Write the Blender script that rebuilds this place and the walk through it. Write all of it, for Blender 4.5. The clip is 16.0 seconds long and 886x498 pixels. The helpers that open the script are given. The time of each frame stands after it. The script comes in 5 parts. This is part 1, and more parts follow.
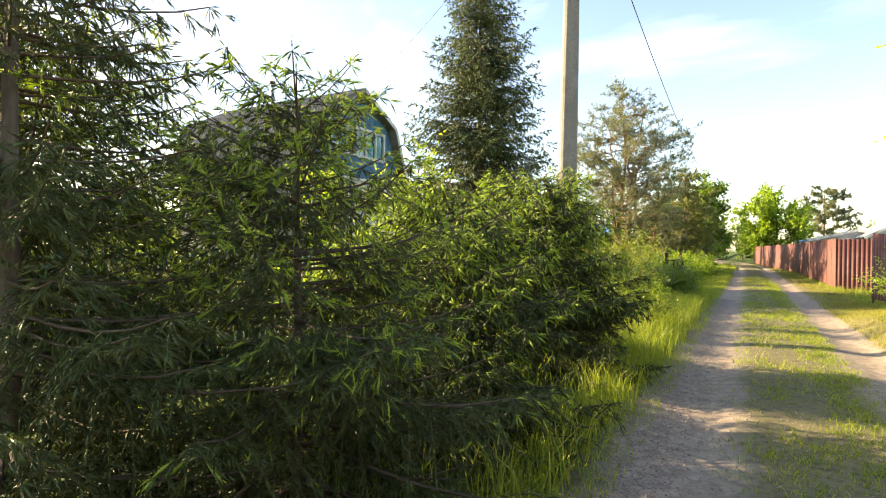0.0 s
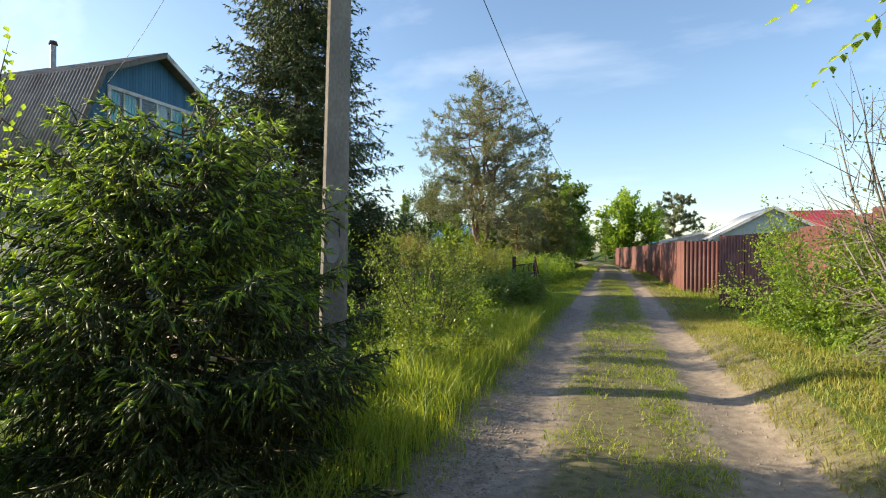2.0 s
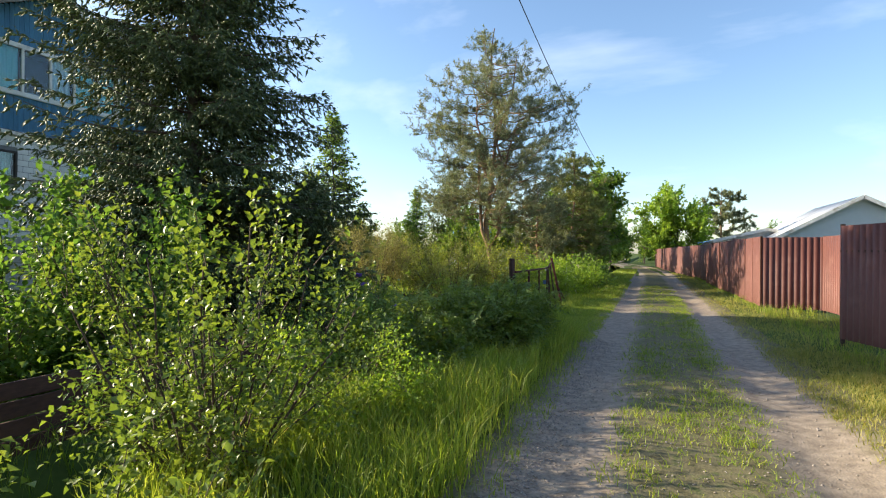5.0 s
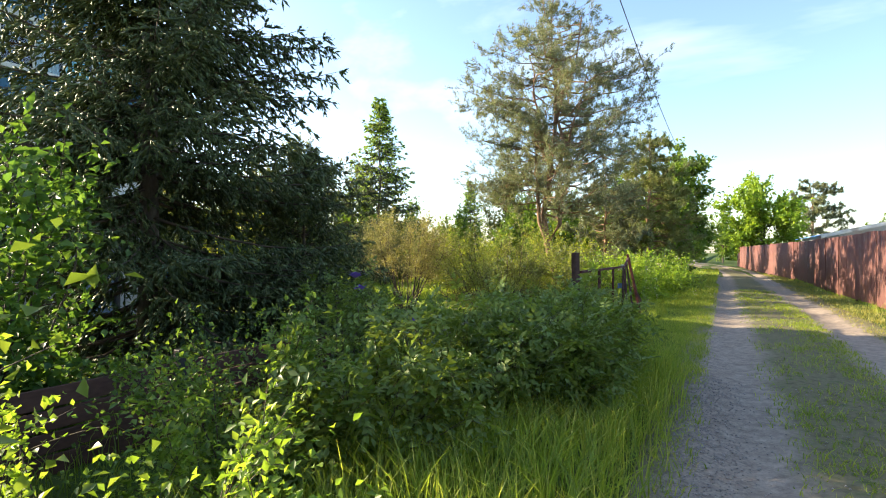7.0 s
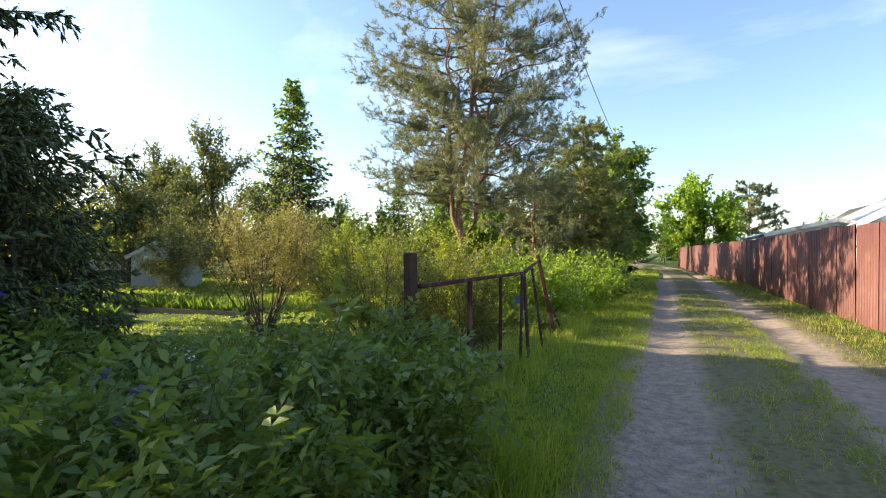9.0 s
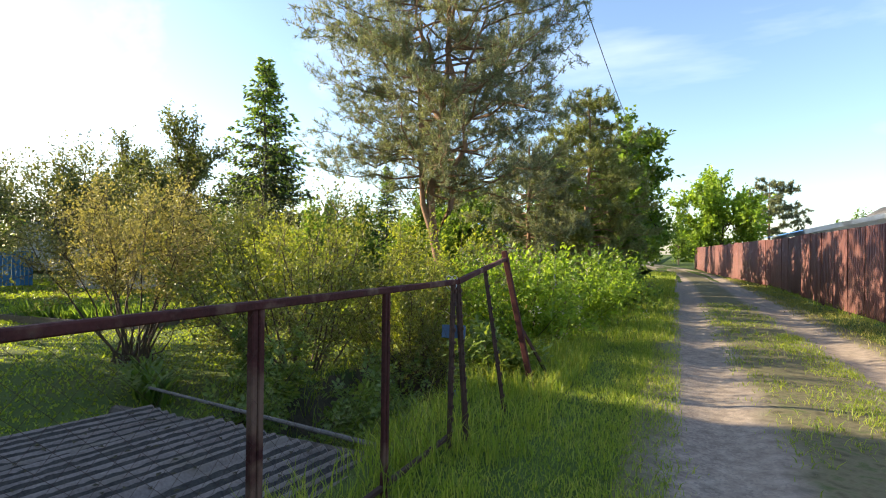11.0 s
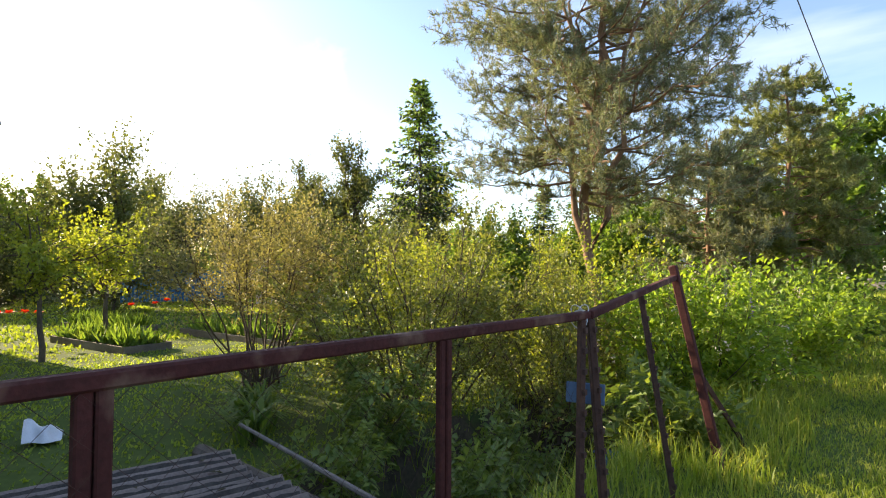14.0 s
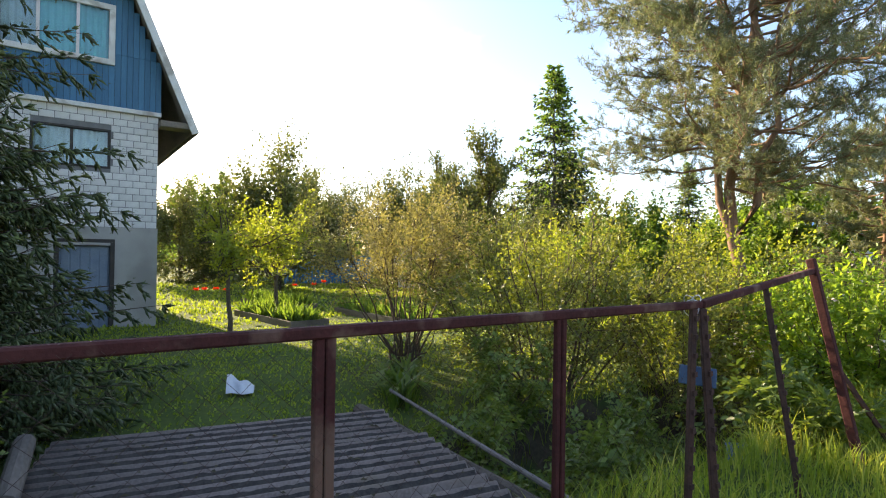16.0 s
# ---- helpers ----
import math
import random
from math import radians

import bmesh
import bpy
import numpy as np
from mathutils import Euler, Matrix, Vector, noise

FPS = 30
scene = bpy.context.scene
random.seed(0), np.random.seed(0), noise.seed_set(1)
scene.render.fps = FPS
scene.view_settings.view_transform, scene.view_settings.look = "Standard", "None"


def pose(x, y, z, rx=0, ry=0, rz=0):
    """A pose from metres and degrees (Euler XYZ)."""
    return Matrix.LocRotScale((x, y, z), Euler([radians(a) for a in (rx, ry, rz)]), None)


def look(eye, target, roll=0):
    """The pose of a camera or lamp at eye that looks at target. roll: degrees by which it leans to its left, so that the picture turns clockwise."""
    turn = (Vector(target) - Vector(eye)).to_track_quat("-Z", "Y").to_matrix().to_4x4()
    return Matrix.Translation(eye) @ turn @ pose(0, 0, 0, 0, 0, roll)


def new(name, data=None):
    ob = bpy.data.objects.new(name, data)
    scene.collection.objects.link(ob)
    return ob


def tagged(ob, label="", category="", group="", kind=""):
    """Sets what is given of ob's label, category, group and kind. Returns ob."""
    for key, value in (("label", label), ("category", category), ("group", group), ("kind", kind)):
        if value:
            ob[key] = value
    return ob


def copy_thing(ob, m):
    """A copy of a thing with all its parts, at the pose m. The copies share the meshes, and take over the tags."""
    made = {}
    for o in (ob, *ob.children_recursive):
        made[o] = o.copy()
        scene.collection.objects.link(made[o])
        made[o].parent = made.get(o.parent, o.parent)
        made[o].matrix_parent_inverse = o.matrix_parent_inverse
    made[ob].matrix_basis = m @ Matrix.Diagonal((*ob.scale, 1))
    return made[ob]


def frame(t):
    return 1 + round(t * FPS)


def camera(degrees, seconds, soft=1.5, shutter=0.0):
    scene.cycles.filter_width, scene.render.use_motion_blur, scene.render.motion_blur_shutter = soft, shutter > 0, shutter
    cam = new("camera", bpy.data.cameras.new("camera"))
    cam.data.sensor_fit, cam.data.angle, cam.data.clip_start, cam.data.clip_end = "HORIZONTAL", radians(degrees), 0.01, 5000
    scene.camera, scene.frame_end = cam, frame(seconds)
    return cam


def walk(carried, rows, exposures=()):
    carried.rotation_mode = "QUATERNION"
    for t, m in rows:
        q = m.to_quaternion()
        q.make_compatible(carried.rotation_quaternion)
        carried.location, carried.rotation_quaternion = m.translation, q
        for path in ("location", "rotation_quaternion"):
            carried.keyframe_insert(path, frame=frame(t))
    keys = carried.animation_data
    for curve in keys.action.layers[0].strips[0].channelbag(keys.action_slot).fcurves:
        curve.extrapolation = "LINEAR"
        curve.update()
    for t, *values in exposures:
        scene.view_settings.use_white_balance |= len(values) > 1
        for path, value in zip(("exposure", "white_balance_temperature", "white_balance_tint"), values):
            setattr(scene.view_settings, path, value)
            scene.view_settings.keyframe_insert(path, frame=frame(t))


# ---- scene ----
cam = camera(78.7, 16.0, 1.1)
METRES, EYE, TILT, LEAN, TURN = 22.0, 1.5, 0.0, 0.0, 29.3
ROWS = [
    (0.0, 0.0, 0.0, 0.0, 0.0, -0.08, -0.54),
    (0.5, 0.0255, 0.0365, 0.0012, -4.96, -0.02, -0.52),
    (1.0, 0.0509, 0.0682, 0.003, -9.83, 0.14, -0.35),
    (1.5, 0.0747, 0.1034, 0.0022, -11.75, 0.2, -0.36),
    (2.0, 0.0969, 0.1364, 0.0034, -12.06, 0.19, -0.37),
    (2.5, 0.1172, 0.1743, 0.003, -11.96, 0.19, -0.36),
    (3.0, 0.1361, 0.2091, 0.0044, -11.74, 0.21, -0.34),
    (3.5, 0.1559, 0.2468, 0.0037, -11.22, 0.21, -0.35),
    (4.0, 0.175, 0.2817, 0.0033, -10.39, 0.27, -0.3),
    (4.5, 0.1943, 0.3195, 0.002, -9.5, 0.24, -0.35),
    (5.0, 0.2093, 0.3541, 0.0018, -8.4, 0.31, -0.4),
    (7.5, 0.2625, 0.5228, -0.0033, -1.41, 0.05, -0.61),
    (8.0, 0.2832, 0.5566, -0.0031, -3.08, 0.17, -0.58),
    (8.5, 0.3067, 0.5931, -0.0031, -5.74, 0.16, -0.5),
    (9.0, 0.3288, 0.6276, -0.0029, -7.0, 0.21, -0.54),
    (11.5, 0.4001, 0.7982, -0.0063, -4.91, 0.32, -0.86),
    (12.0, 0.3999, 0.8226, -0.0067, -2.23, 0.46, -0.94),
    (12.5, 0.3921, 0.8425, -0.0109, -1.34, 0.56, -6.8),
    (13.0, 0.3902, 0.8464, -0.0112, 1.58, 1.29, -8.43),
    (13.5, 0.3947, 0.8426, -0.0089, 5.58, 1.56, -7.53),
    (14.0, 0.4081, 0.8283, -0.0061, 11.21, 1.92, -0.32),
    (14.5, 0.412, 0.8206, -0.005, 19.67, 1.36, -0.82),
    (15.0, 0.4113, 0.8111, -0.0059, 22.87, 0.99, -1.31),
    (15.5, 0.4134, 0.8087, -0.0052, 24.86, 0.66, -1.09),
    (16.0, 0.4151, 0.8094, -0.005, 25.32, 0.37, -0.9),
]

walk(cam, [(t, pose(0, 0, EYE, TILT, LEAN, TURN) @ pose(METRES * x, METRES * y, METRES * z, 90 + pitch, roll, yaw)) for t, x, y, z, yaw, pitch, roll in ROWS],
     exposures=[(0.0, 1.95, 8200, 14), (0.6, 1.65, 7900, 14), (1.5, 1.15, 7000, 11), (3.0, 1.0, 6500, 10), (5.0, 1.15, 6400, 10), (7.5, 1.8, 6800, 12), (8.5, 1.5, 6700, 12), (9.2, 1.4, 6700, 12), (12.0, 1.48, 6800, 13), (14.0, 1.55, 7000, 17), (16.0, 1.68, 7000, 17)])

# ---- world and sun: low evening sun from the west ----
SUN_LEFT, SUN_UP = 97.0, 19.0          # degrees left of the lane's direction, degrees above the horizon
world = bpy.data.worlds.new("world")
scene.world = world
world.use_nodes = True
wn, wl = world.node_tree.nodes, world.node_tree.links
wn.clear()
sky = wn.new("ShaderNodeTexSky")
sky.sky_type = "NISHITA"
sky.sun_disc = False
sky.sun_elevation = radians(SUN_UP)
sky.sun_rotation = radians(-SUN_LEFT)
sky.air_density, sky.dust_density, sky.ozone_density = 1.0, 0.8, 2.4
tc = wn.new("ShaderNodeTexCoord")
mp = wn.new("ShaderNodeMapping")
mp.inputs["Rotation"].default_value = (0.0, radians(28), radians(35))
mp.inputs["Scale"].default_value = (1.2, 7.0, 7.0)
cl = wn.new("ShaderNodeTexNoise")
cl.inputs["Scale"].default_value = 1.1
cl.inputs["Detail"].default_value = 6.0
cl.inputs["Roughness"].default_value = 0.55
cr = wn.new("ShaderNodeValToRGB")
cr.color_ramp.elements[0].position, cr.color_ramp.elements[1].position = 0.52, 0.78
cr.color_ramp.elements[1].color = (0.22, 0.22, 0.22, 1)
mixc = wn.new("ShaderNodeMixRGB")
mixc.inputs["Color2"].default_value = (7.5, 7.6, 7.8, 1)
bg = wn.new("ShaderNodeBackground")
bg.inputs["Strength"].default_value = 0.13
wo = wn.new("ShaderNodeOutputWorld")
wl.new(tc.outputs["Generated"], mp.inputs["Vector"])
wl.new(mp.outputs["Vector"], cl.inputs["Vector"])
wl.new(cl.outputs["Fac"], cr.inputs["Fac"])
wl.new(cr.outputs["Color"], mixc.inputs["Fac"])
wl.new(sky.outputs["Color"], mixc.inputs["Color1"])
wl.new(mixc.outputs["Color"], bg.inputs["Color"])
wl.new(bg.outputs["Background"], wo.inputs["Surface"])
sun = new("sun", bpy.data.lights.new("sun", "SUN"))
sun.data.energy = 5.0
sun.data.angle = radians(0.6)
sun.data.color = (1.0, 0.86, 0.62)
sx, sy = -math.sin(radians(SUN_LEFT)) * math.cos(radians(SUN_UP)), math.cos(radians(SUN_LEFT)) * math.cos(radians(SUN_UP))
sun.matrix_basis = look((sx * 60, sy * 60, math.sin(radians(SUN_UP)) * 60), (0, 0, 0))


# ---- materials ----
def base_nodes(name):
    m = bpy.data.materials.new(name)
    m.use_nodes = True
    n, l = m.node_tree.nodes, m.node_tree.links
    return m, n, l, n["Principled BSDF"], n["Material Output"]


def ramp(n, stops):
    r = n.new("ShaderNodeValToRGB")
    e = r.color_ramp.elements
    while len(e) < len(stops):
        e.new(0.5)
    for k, (p, c) in enumerate(stops):
        e[k].position, e[k].color = p, (*c, 1)
    return r


def surface(name, dark, light, rough=0.8, scale=4.0, fine=60.0, bump=0.3, metal=0.0, stretch=(1, 1, 1), spec=0.4, stain=None, spread=(0.3, 0.7), per_piece=0.0):
    """Two scales of noise between two colours, with a third for stains, and fine relief."""
    m, n, l, p, out = base_nodes(name)
    t = n.new("ShaderNodeTexCoord")
    mpg = n.new("ShaderNodeMapping")
    mpg.inputs["Scale"].default_value = stretch
    l.new(t.outputs["Object"], mpg.inputs["Vector"])
    a, b = n.new("ShaderNodeTexNoise"), n.new("ShaderNodeTexNoise")
    a.inputs["Scale"].default_value, b.inputs["Scale"].default_value = scale, fine
    a.inputs["Detail"].default_value, b.inputs["Detail"].default_value = 6.0, 4.0
    for q in (a, b):
        l.new(mpg.outputs["Vector"], q.inputs["Vector"])
    mixv = n.new("ShaderNodeMath")
    mixv.operation = "MULTIPLY_ADD"
    mixv.inputs[1].default_value = 0.45
    l.new(b.outputs["Fac"], mixv.inputs[0])
    half = n.new("ShaderNodeMath")
    half.operation = "MULTIPLY"
    half.inputs[1].default_value = 0.55
    l.new(a.outputs["Fac"], half.inputs[0])
    l.new(half.outputs[0], mixv.inputs[2])
    r = ramp(n, [(spread[0], dark), (spread[1], light)])
    l.new(mixv.outputs[0], r.inputs["Fac"])
    col = r.outputs["Color"]
    if stain:
        s = n.new("ShaderNodeTexNoise")
        s.inputs["Scale"].default_value, s.inputs["Detail"].default_value = scale * 0.6, 7.0
        l.new(t.outputs["Object"], s.inputs["Vector"])
        sr = ramp(n, [(0.54, (0, 0, 0)), (0.66, (1, 1, 1))])
        l.new(s.outputs["Fac"], sr.inputs["Fac"])
        mx = n.new("ShaderNodeMixRGB")
        mx.inputs["Color2"].default_value = (*stain, 1)
        l.new(sr.outputs["Color"], mx.inputs["Fac"])
        l.new(col, mx.inputs["Color1"])
        col = mx.outputs["Color"]
    if per_piece:
        oi = n.new("ShaderNodeObjectInfo")
        hs = n.new("ShaderNodeHueSaturation")
        mr = n.new("ShaderNodeMapRange")
        mr.inputs["To Min"].default_value, mr.inputs["To Max"].default_value = 1 - per_piece, 1 + per_piece
        l.new(oi.outputs["Random"], mr.inputs["Value"])
        l.new(mr.outputs["Result"], hs.inputs["Value"])
        l.new(col, hs.inputs["Color"])
        col = hs.outputs["Color"]
    l.new(col, p.inputs["Base Color"])
    p.inputs["Roughness"].default_value, p.inputs["Metallic"].default_value = rough, metal
    p.inputs["Specular IOR Level"].default_value = spec
    if bump:
        bp = n.new("ShaderNodeBump")
        bp.inputs["Strength"].default_value, bp.inputs["Distance"].default_value = bump, 0.01
        l.new(mixv.outputs[0], bp.inputs["Height"])
        l.new(bp.outputs["Normal"], p.inputs["Normal"])
    return m


def foliage(name, stops, thin=0.45, rough=0.5, glow=1.6, lift=1.85):
    """Leaf or needle: colour varies leaf by leaf and in patches, and light shines through."""
    m, n, l, p, out = base_nodes(name)
    g = n.new("ShaderNodeNewGeometry")
    t = n.new("ShaderNodeTexCoord")
    nz = n.new("ShaderNodeTexNoise")
    nz.inputs["Scale"].default_value, nz.inputs["Detail"].default_value = 1.7, 2.0
    l.new(t.outputs["Object"], nz.inputs["Vector"])
    ad = n.new("ShaderNodeMath")
    ad.operation = "MULTIPLY_ADD"
    ad.inputs[1].default_value = 0.55
    l.new(g.outputs["Random Per Island"], ad.inputs[0])
    hm = n.new("ShaderNodeMath")
    hm.operation = "MULTIPLY"
    hm.inputs[1].default_value = 0.5
    l.new(nz.outputs["Fac"], hm.inputs[0])
    l.new(hm.outputs[0], ad.inputs[2])
    r = ramp(n, [(a, (c[0] * lift * 1.16, c[1] * lift, c[2] * lift)) for a, c in stops])
    l.new(ad.outputs[0], r.inputs["Fac"])
    l.new(r.outputs["Color"], p.inputs["Base Color"])
    p.inputs["Roughness"].default_value = rough
    p.inputs["Specular IOR Level"].default_value = 0.35
    tr = n.new("ShaderNodeBsdfTranslucent")
    br = n.new("ShaderNodeMixRGB")
    br.blend_type = "MULTIPLY"
    br.inputs["Fac"].default_value = 1.0
    br.inputs["Color2"].default_value = (glow * 1.3, glow * 1.25, glow * 0.55, 1)
    l.new(r.outputs["Color"], br.inputs["Color1"])
    l.new(br.outputs["Color"], tr.inputs["Color"])
    ms = n.new("ShaderNodeMixShader")
    ms.inputs["Fac"].default_value = thin
    l.new(p.outputs["BSDF"], ms.inputs[1])
    l.new(tr.outputs["BSDF"], ms.inputs[2])
    l.new(ms.outputs["Shader"], out.inputs["Surface"])
    return m


def plain(name, col, rough=0.5, metal=0.0, spec=0.5):
    return surface(name, tuple(c * 0.82 for c in col), tuple(min(1, c * 1.1) for c in col), rough, 9.0, 90.0, 0.08, metal, spec=spec)


def glass_pane(name, tint):
    m, n, l, p, out = base_nodes(name)
    t = n.new("ShaderNodeTexCoord")
    nz = n.new("ShaderNodeTexNoise")
    nz.inputs["Scale"].default_value = 1.2
    l.new(t.outputs["Object"], nz.inputs["Vector"])
    bp = n.new("ShaderNodeBump")
    bp.inputs["Strength"].default_value, bp.inputs["Distance"].default_value = 0.15, 0.02
    l.new(nz.outputs["Fac"], bp.inputs["Height"])
    l.new(bp.outputs["Normal"], p.inputs["Normal"])
    p.inputs["Base Color"].default_value = (*tint, 1)
    p.inputs["Roughness"].default_value = 0.04
    p.inputs["Specular IOR Level"].default_value = 0.5
    p.inputs["Transmission Weight"].default_value = 1.0
    p.inputs["IOR"].default_value = 1.45
    return m


G_SPRUCE = foliage("spruce_needles", [(0.15, (0.018, 0.032, 0.012)), (0.6, (0.034, 0.056, 0.018)), (0.95, (0.06, 0.085, 0.024))], 0.2, 0.5, 1.3)
G_SHOOT = foliage("spruce_new_shoots", [(0.15, (0.085, 0.15, 0.03)), (0.6, (0.14, 0.225, 0.042)), (0.95, (0.2, 0.275, 0.055))], 0.5, 0.45, 1.4)
G_DARKSPRUCE = foliage("old_spruce_needles", [(0.15, (0.024, 0.042, 0.019)), (0.6, (0.044, 0.068, 0.026)), (0.95, (0.075, 0.1, 0.032))], 0.15, 0.5, 1.2)
G_OLDTIP = foliage("old_spruce_tips", [(0.15, (0.035, 0.06, 0.022)), (0.6, (0.06, 0.092, 0.03)), (0.95, (0.1, 0.13, 0.04))], 0.2, 0.5, 1.3)
G_PINE = foliage("pine_needles", [(0.15, (0.045, 0.07, 0.05)), (0.55, (0.076, 0.104, 0.074)), (0.95, (0.14, 0.15, 0.1))], 0.35, 0.5, 1.4)
G_PINE_DARK = foliage("young_pine_needles", [(0.15, (0.05, 0.076, 0.034)), (0.55, (0.082, 0.112, 0.046)), (0.95, (0.13, 0.15, 0.06))], 0.35, 0.5, 1.4)
G_BRIGHT = foliage("bright_leaf", [(0.15, (0.05, 0.1, 0.016)), (0.55, (0.085, 0.15, 0.022)), (0.95, (0.14, 0.2, 0.03))], 0.45, 0.45, 1.7)
G_CHERRY = foliage("cherry_leaf", [(0.15, (0.045, 0.08, 0.018)), (0.55, (0.075, 0.125, 0.024)), (0.95, (0.12, 0.165, 0.035))], 0.35, 0.38, 1.5, 1.7)
G_MID = foliage("mid_leaf", [(0.15, (0.03, 0.065, 0.014)), (0.55, (0.055, 0.105, 0.02)), (0.95, (0.1, 0.15, 0.03))], 0.42, 0.45, 1.6)
G_HAZEL = foliage("hazel_leaf", [(0.15, (0.05, 0.075, 0.02)), (0.55, (0.085, 0.115, 0.03)), (0.95, (0.14, 0.16, 0.05))], 0.35, 0.42, 1.4, 1.75)
G_APPLE = foliage("apple_leaf", [(0.15, (0.045, 0.068, 0.026)), (0.55, (0.075, 0.1, 0.036)), (0.95, (0.12, 0.14, 0.055))], 0.3, 0.45, 1.3, 1.6)
G_ELDER = foliage("elder_leaf", [(0.15, (0.04, 0.075, 0.018)), (0.55, (0.07, 0.115, 0.026)), (0.95, (0.11, 0.155, 0.036))], 0.35, 0.42, 1.4)
G_DEEP = foliage("deep_leaf", [(0.15, (0.022, 0.055, 0.014)), (0.55, (0.04, 0.09, 0.02)), (0.95, (0.075, 0.13, 0.028))], 0.4, 0.45, 1.6)
G_OLIVE = foliage("willow_leaf", [(0.15, (0.09, 0.1, 0.045)), (0.55, (0.14, 0.15, 0.065)), (0.95, (0.2, 0.2, 0.095))], 0.35, 0.5, 1.3, 1.7)
G_YELLOW = foliage("yellow_green_leaf", [(0.15, (0.075, 0.115, 0.018)), (0.55, (0.12, 0.165, 0.024)), (0.95, (0.18, 0.21, 0.034))], 0.42, 0.45, 1.45, 1.7)
G_GRASS = foliage("grass_blade", [(0.1, (0.05, 0.085, 0.016)), (0.55, (0.095, 0.15, 0.022)), (0.95, (0.2, 0.22, 0.06))], 0.42, 0.5, 1.7)
G_LAWN = foliage("lawn_blade", [(0.1, (0.06, 0.1, 0.016)), (0.55, (0.1, 0.155, 0.022)), (0.95, (0.15, 0.19, 0.036))], 0.4, 0.5, 1.6)
G_DRY = foliage("dry_grass", [(0.1, (0.07, 0.1, 0.025)), (0.5, (0.12, 0.145, 0.036)), (0.95, (0.2, 0.19, 0.075))], 0.35, 0.6, 1.4)
BARK = surface("bark", (0.05, 0.04, 0.03), (0.16, 0.13, 0.1), 0.9, 6, 50, 0.8, stretch=(1, 1, 0.3))
PINE_BARK = surface("pine_bark", (0.12, 0.07, 0.045), (0.33, 0.2, 0.12), 0.9, 7, 50, 0.9, stretch=(1, 1, 0.35))
TWIG = surface("twig_bark", (0.05, 0.035, 0.025), (0.14, 0.1, 0.07), 0.85, 9, 60, 0.3)
GREY_TWIG = surface("grey_twig", (0.11, 0.095, 0.08), (0.26, 0.23, 0.2), 0.85, 9, 60, 0.3)
CONCRETE = surface("pole_concrete", (0.13, 0.115, 0.098), (0.31, 0.28, 0.245), 0.9, 3, 55, 0.5, stretch=(1, 1, 0.35), stain=(0.17, 0.14, 0.115))
PLASTER = surface("plinth_plaster", (0.3, 0.29, 0.27), (0.44, 0.43, 0.4), 0.9, 2, 70, 0.35, stain=(0.3, 0.29, 0.27))
BRICK = surface("silicate_brick", (0.56, 0.55, 0.53), (0.76, 0.75, 0.72), 0.85, 5, 90, 0.25, per_piece=0.07)
MORTAR = surface("mortar", (0.13, 0.13, 0.13), (0.24, 0.24, 0.24), 0.95, 6, 80, 0.4)
BLUE_WOOD = surface("blue_boards", (0.035, 0.13, 0.23), (0.07, 0.21, 0.34), 0.65, 3, 40, 0.3, stretch=(1, 1, 0.15), per_piece=0.12)
WHITE_WOOD = surface("old_white_paint", (0.55, 0.53, 0.48), (0.8, 0.79, 0.76), 0.6, 4, 50, 0.3, stain=(0.42, 0.38, 0.33))
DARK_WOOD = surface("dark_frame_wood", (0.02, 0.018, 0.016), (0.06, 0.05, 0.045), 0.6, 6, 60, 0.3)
SLATE = surface("asbestos_slate", (0.1, 0.095, 0.09), (0.22, 0.21, 0.2), 0.9, 2.5, 50, 0.4, stain=(0.09, 0.085, 0.07))
GREY_ROOF = surface("grey_roof_sheet", (0.42, 0.44, 0.47), (0.6, 0.62, 0.65), 0.45, 1.5, 40, 0.15, stain=(0.36, 0.37, 0.38))
BLUE_ROOF = surface("blue_roof_sheet", (0.07, 0.24, 0.58), (0.13, 0.34, 0.68), 0.45, 1.5, 30, 0.1)
RED_ROOF = surface("red_roof_sheet", (0.3, 0.03, 0.045), (0.45, 0.06, 0.07), 0.5, 1.5, 30, 0.1)
RED_FENCE = surface("red_brown_sheet", (0.085, 0.03, 0.025), (0.165, 0.062, 0.05), 0.6, 1.6, 45, 0.15, stretch=(1, 1, 0.2), stain=(0.19, 0.09, 0.072), per_piece=0.12)
RUSTY = surface("rusty_red_paint", (0.04, 0.014, 0.012), (0.1, 0.032, 0.027), 0.85, 9, 70, 0.5, stain=(0.17, 0.1, 0.07), spec=0.2)
RUST_DARK = surface("dark_rust", (0.035, 0.02, 0.016), (0.1, 0.05, 0.035), 0.85, 14, 90, 0.6)
OLD_WOOD = surface("weathered_wood", (0.09, 0.075, 0.06), (0.25, 0.21, 0.17), 0.85, 3, 45, 0.5, stretch=(0.3, 1, 1), per_piece=0.15)
GREEN_WOOD = surface("green_fence_paint", (0.012, 0.05, 0.04), (0.03, 0.1, 0.075), 0.6, 3, 40, 0.3, per_piece=0.15)
OLD_SHEET = surface("old_corrugated_sheet", (0.125, 0.094, 0.078), (0.31, 0.25, 0.21), 0.85, 3, 60, 0.4, stain=(0.2, 0.16, 0.12))
SIDING = surface("grey_siding", (0.5, 0.5, 0.5), (0.64, 0.64, 0.63), 0.7, 2, 40, 0.1)
STONE = surface("gravel_stone", (0.19, 0.16, 0.145), (0.44, 0.39, 0.35), 0.9, 8, 70, 0.2)
WIRE = plain("black_cable", (0.02, 0.02, 0.022), 0.6)
BAG = plain("white_plastic", (0.75, 0.77, 0.8), 0.4)
SIGN = plain("blue_plate", (0.08, 0.15, 0.26), 0.5)
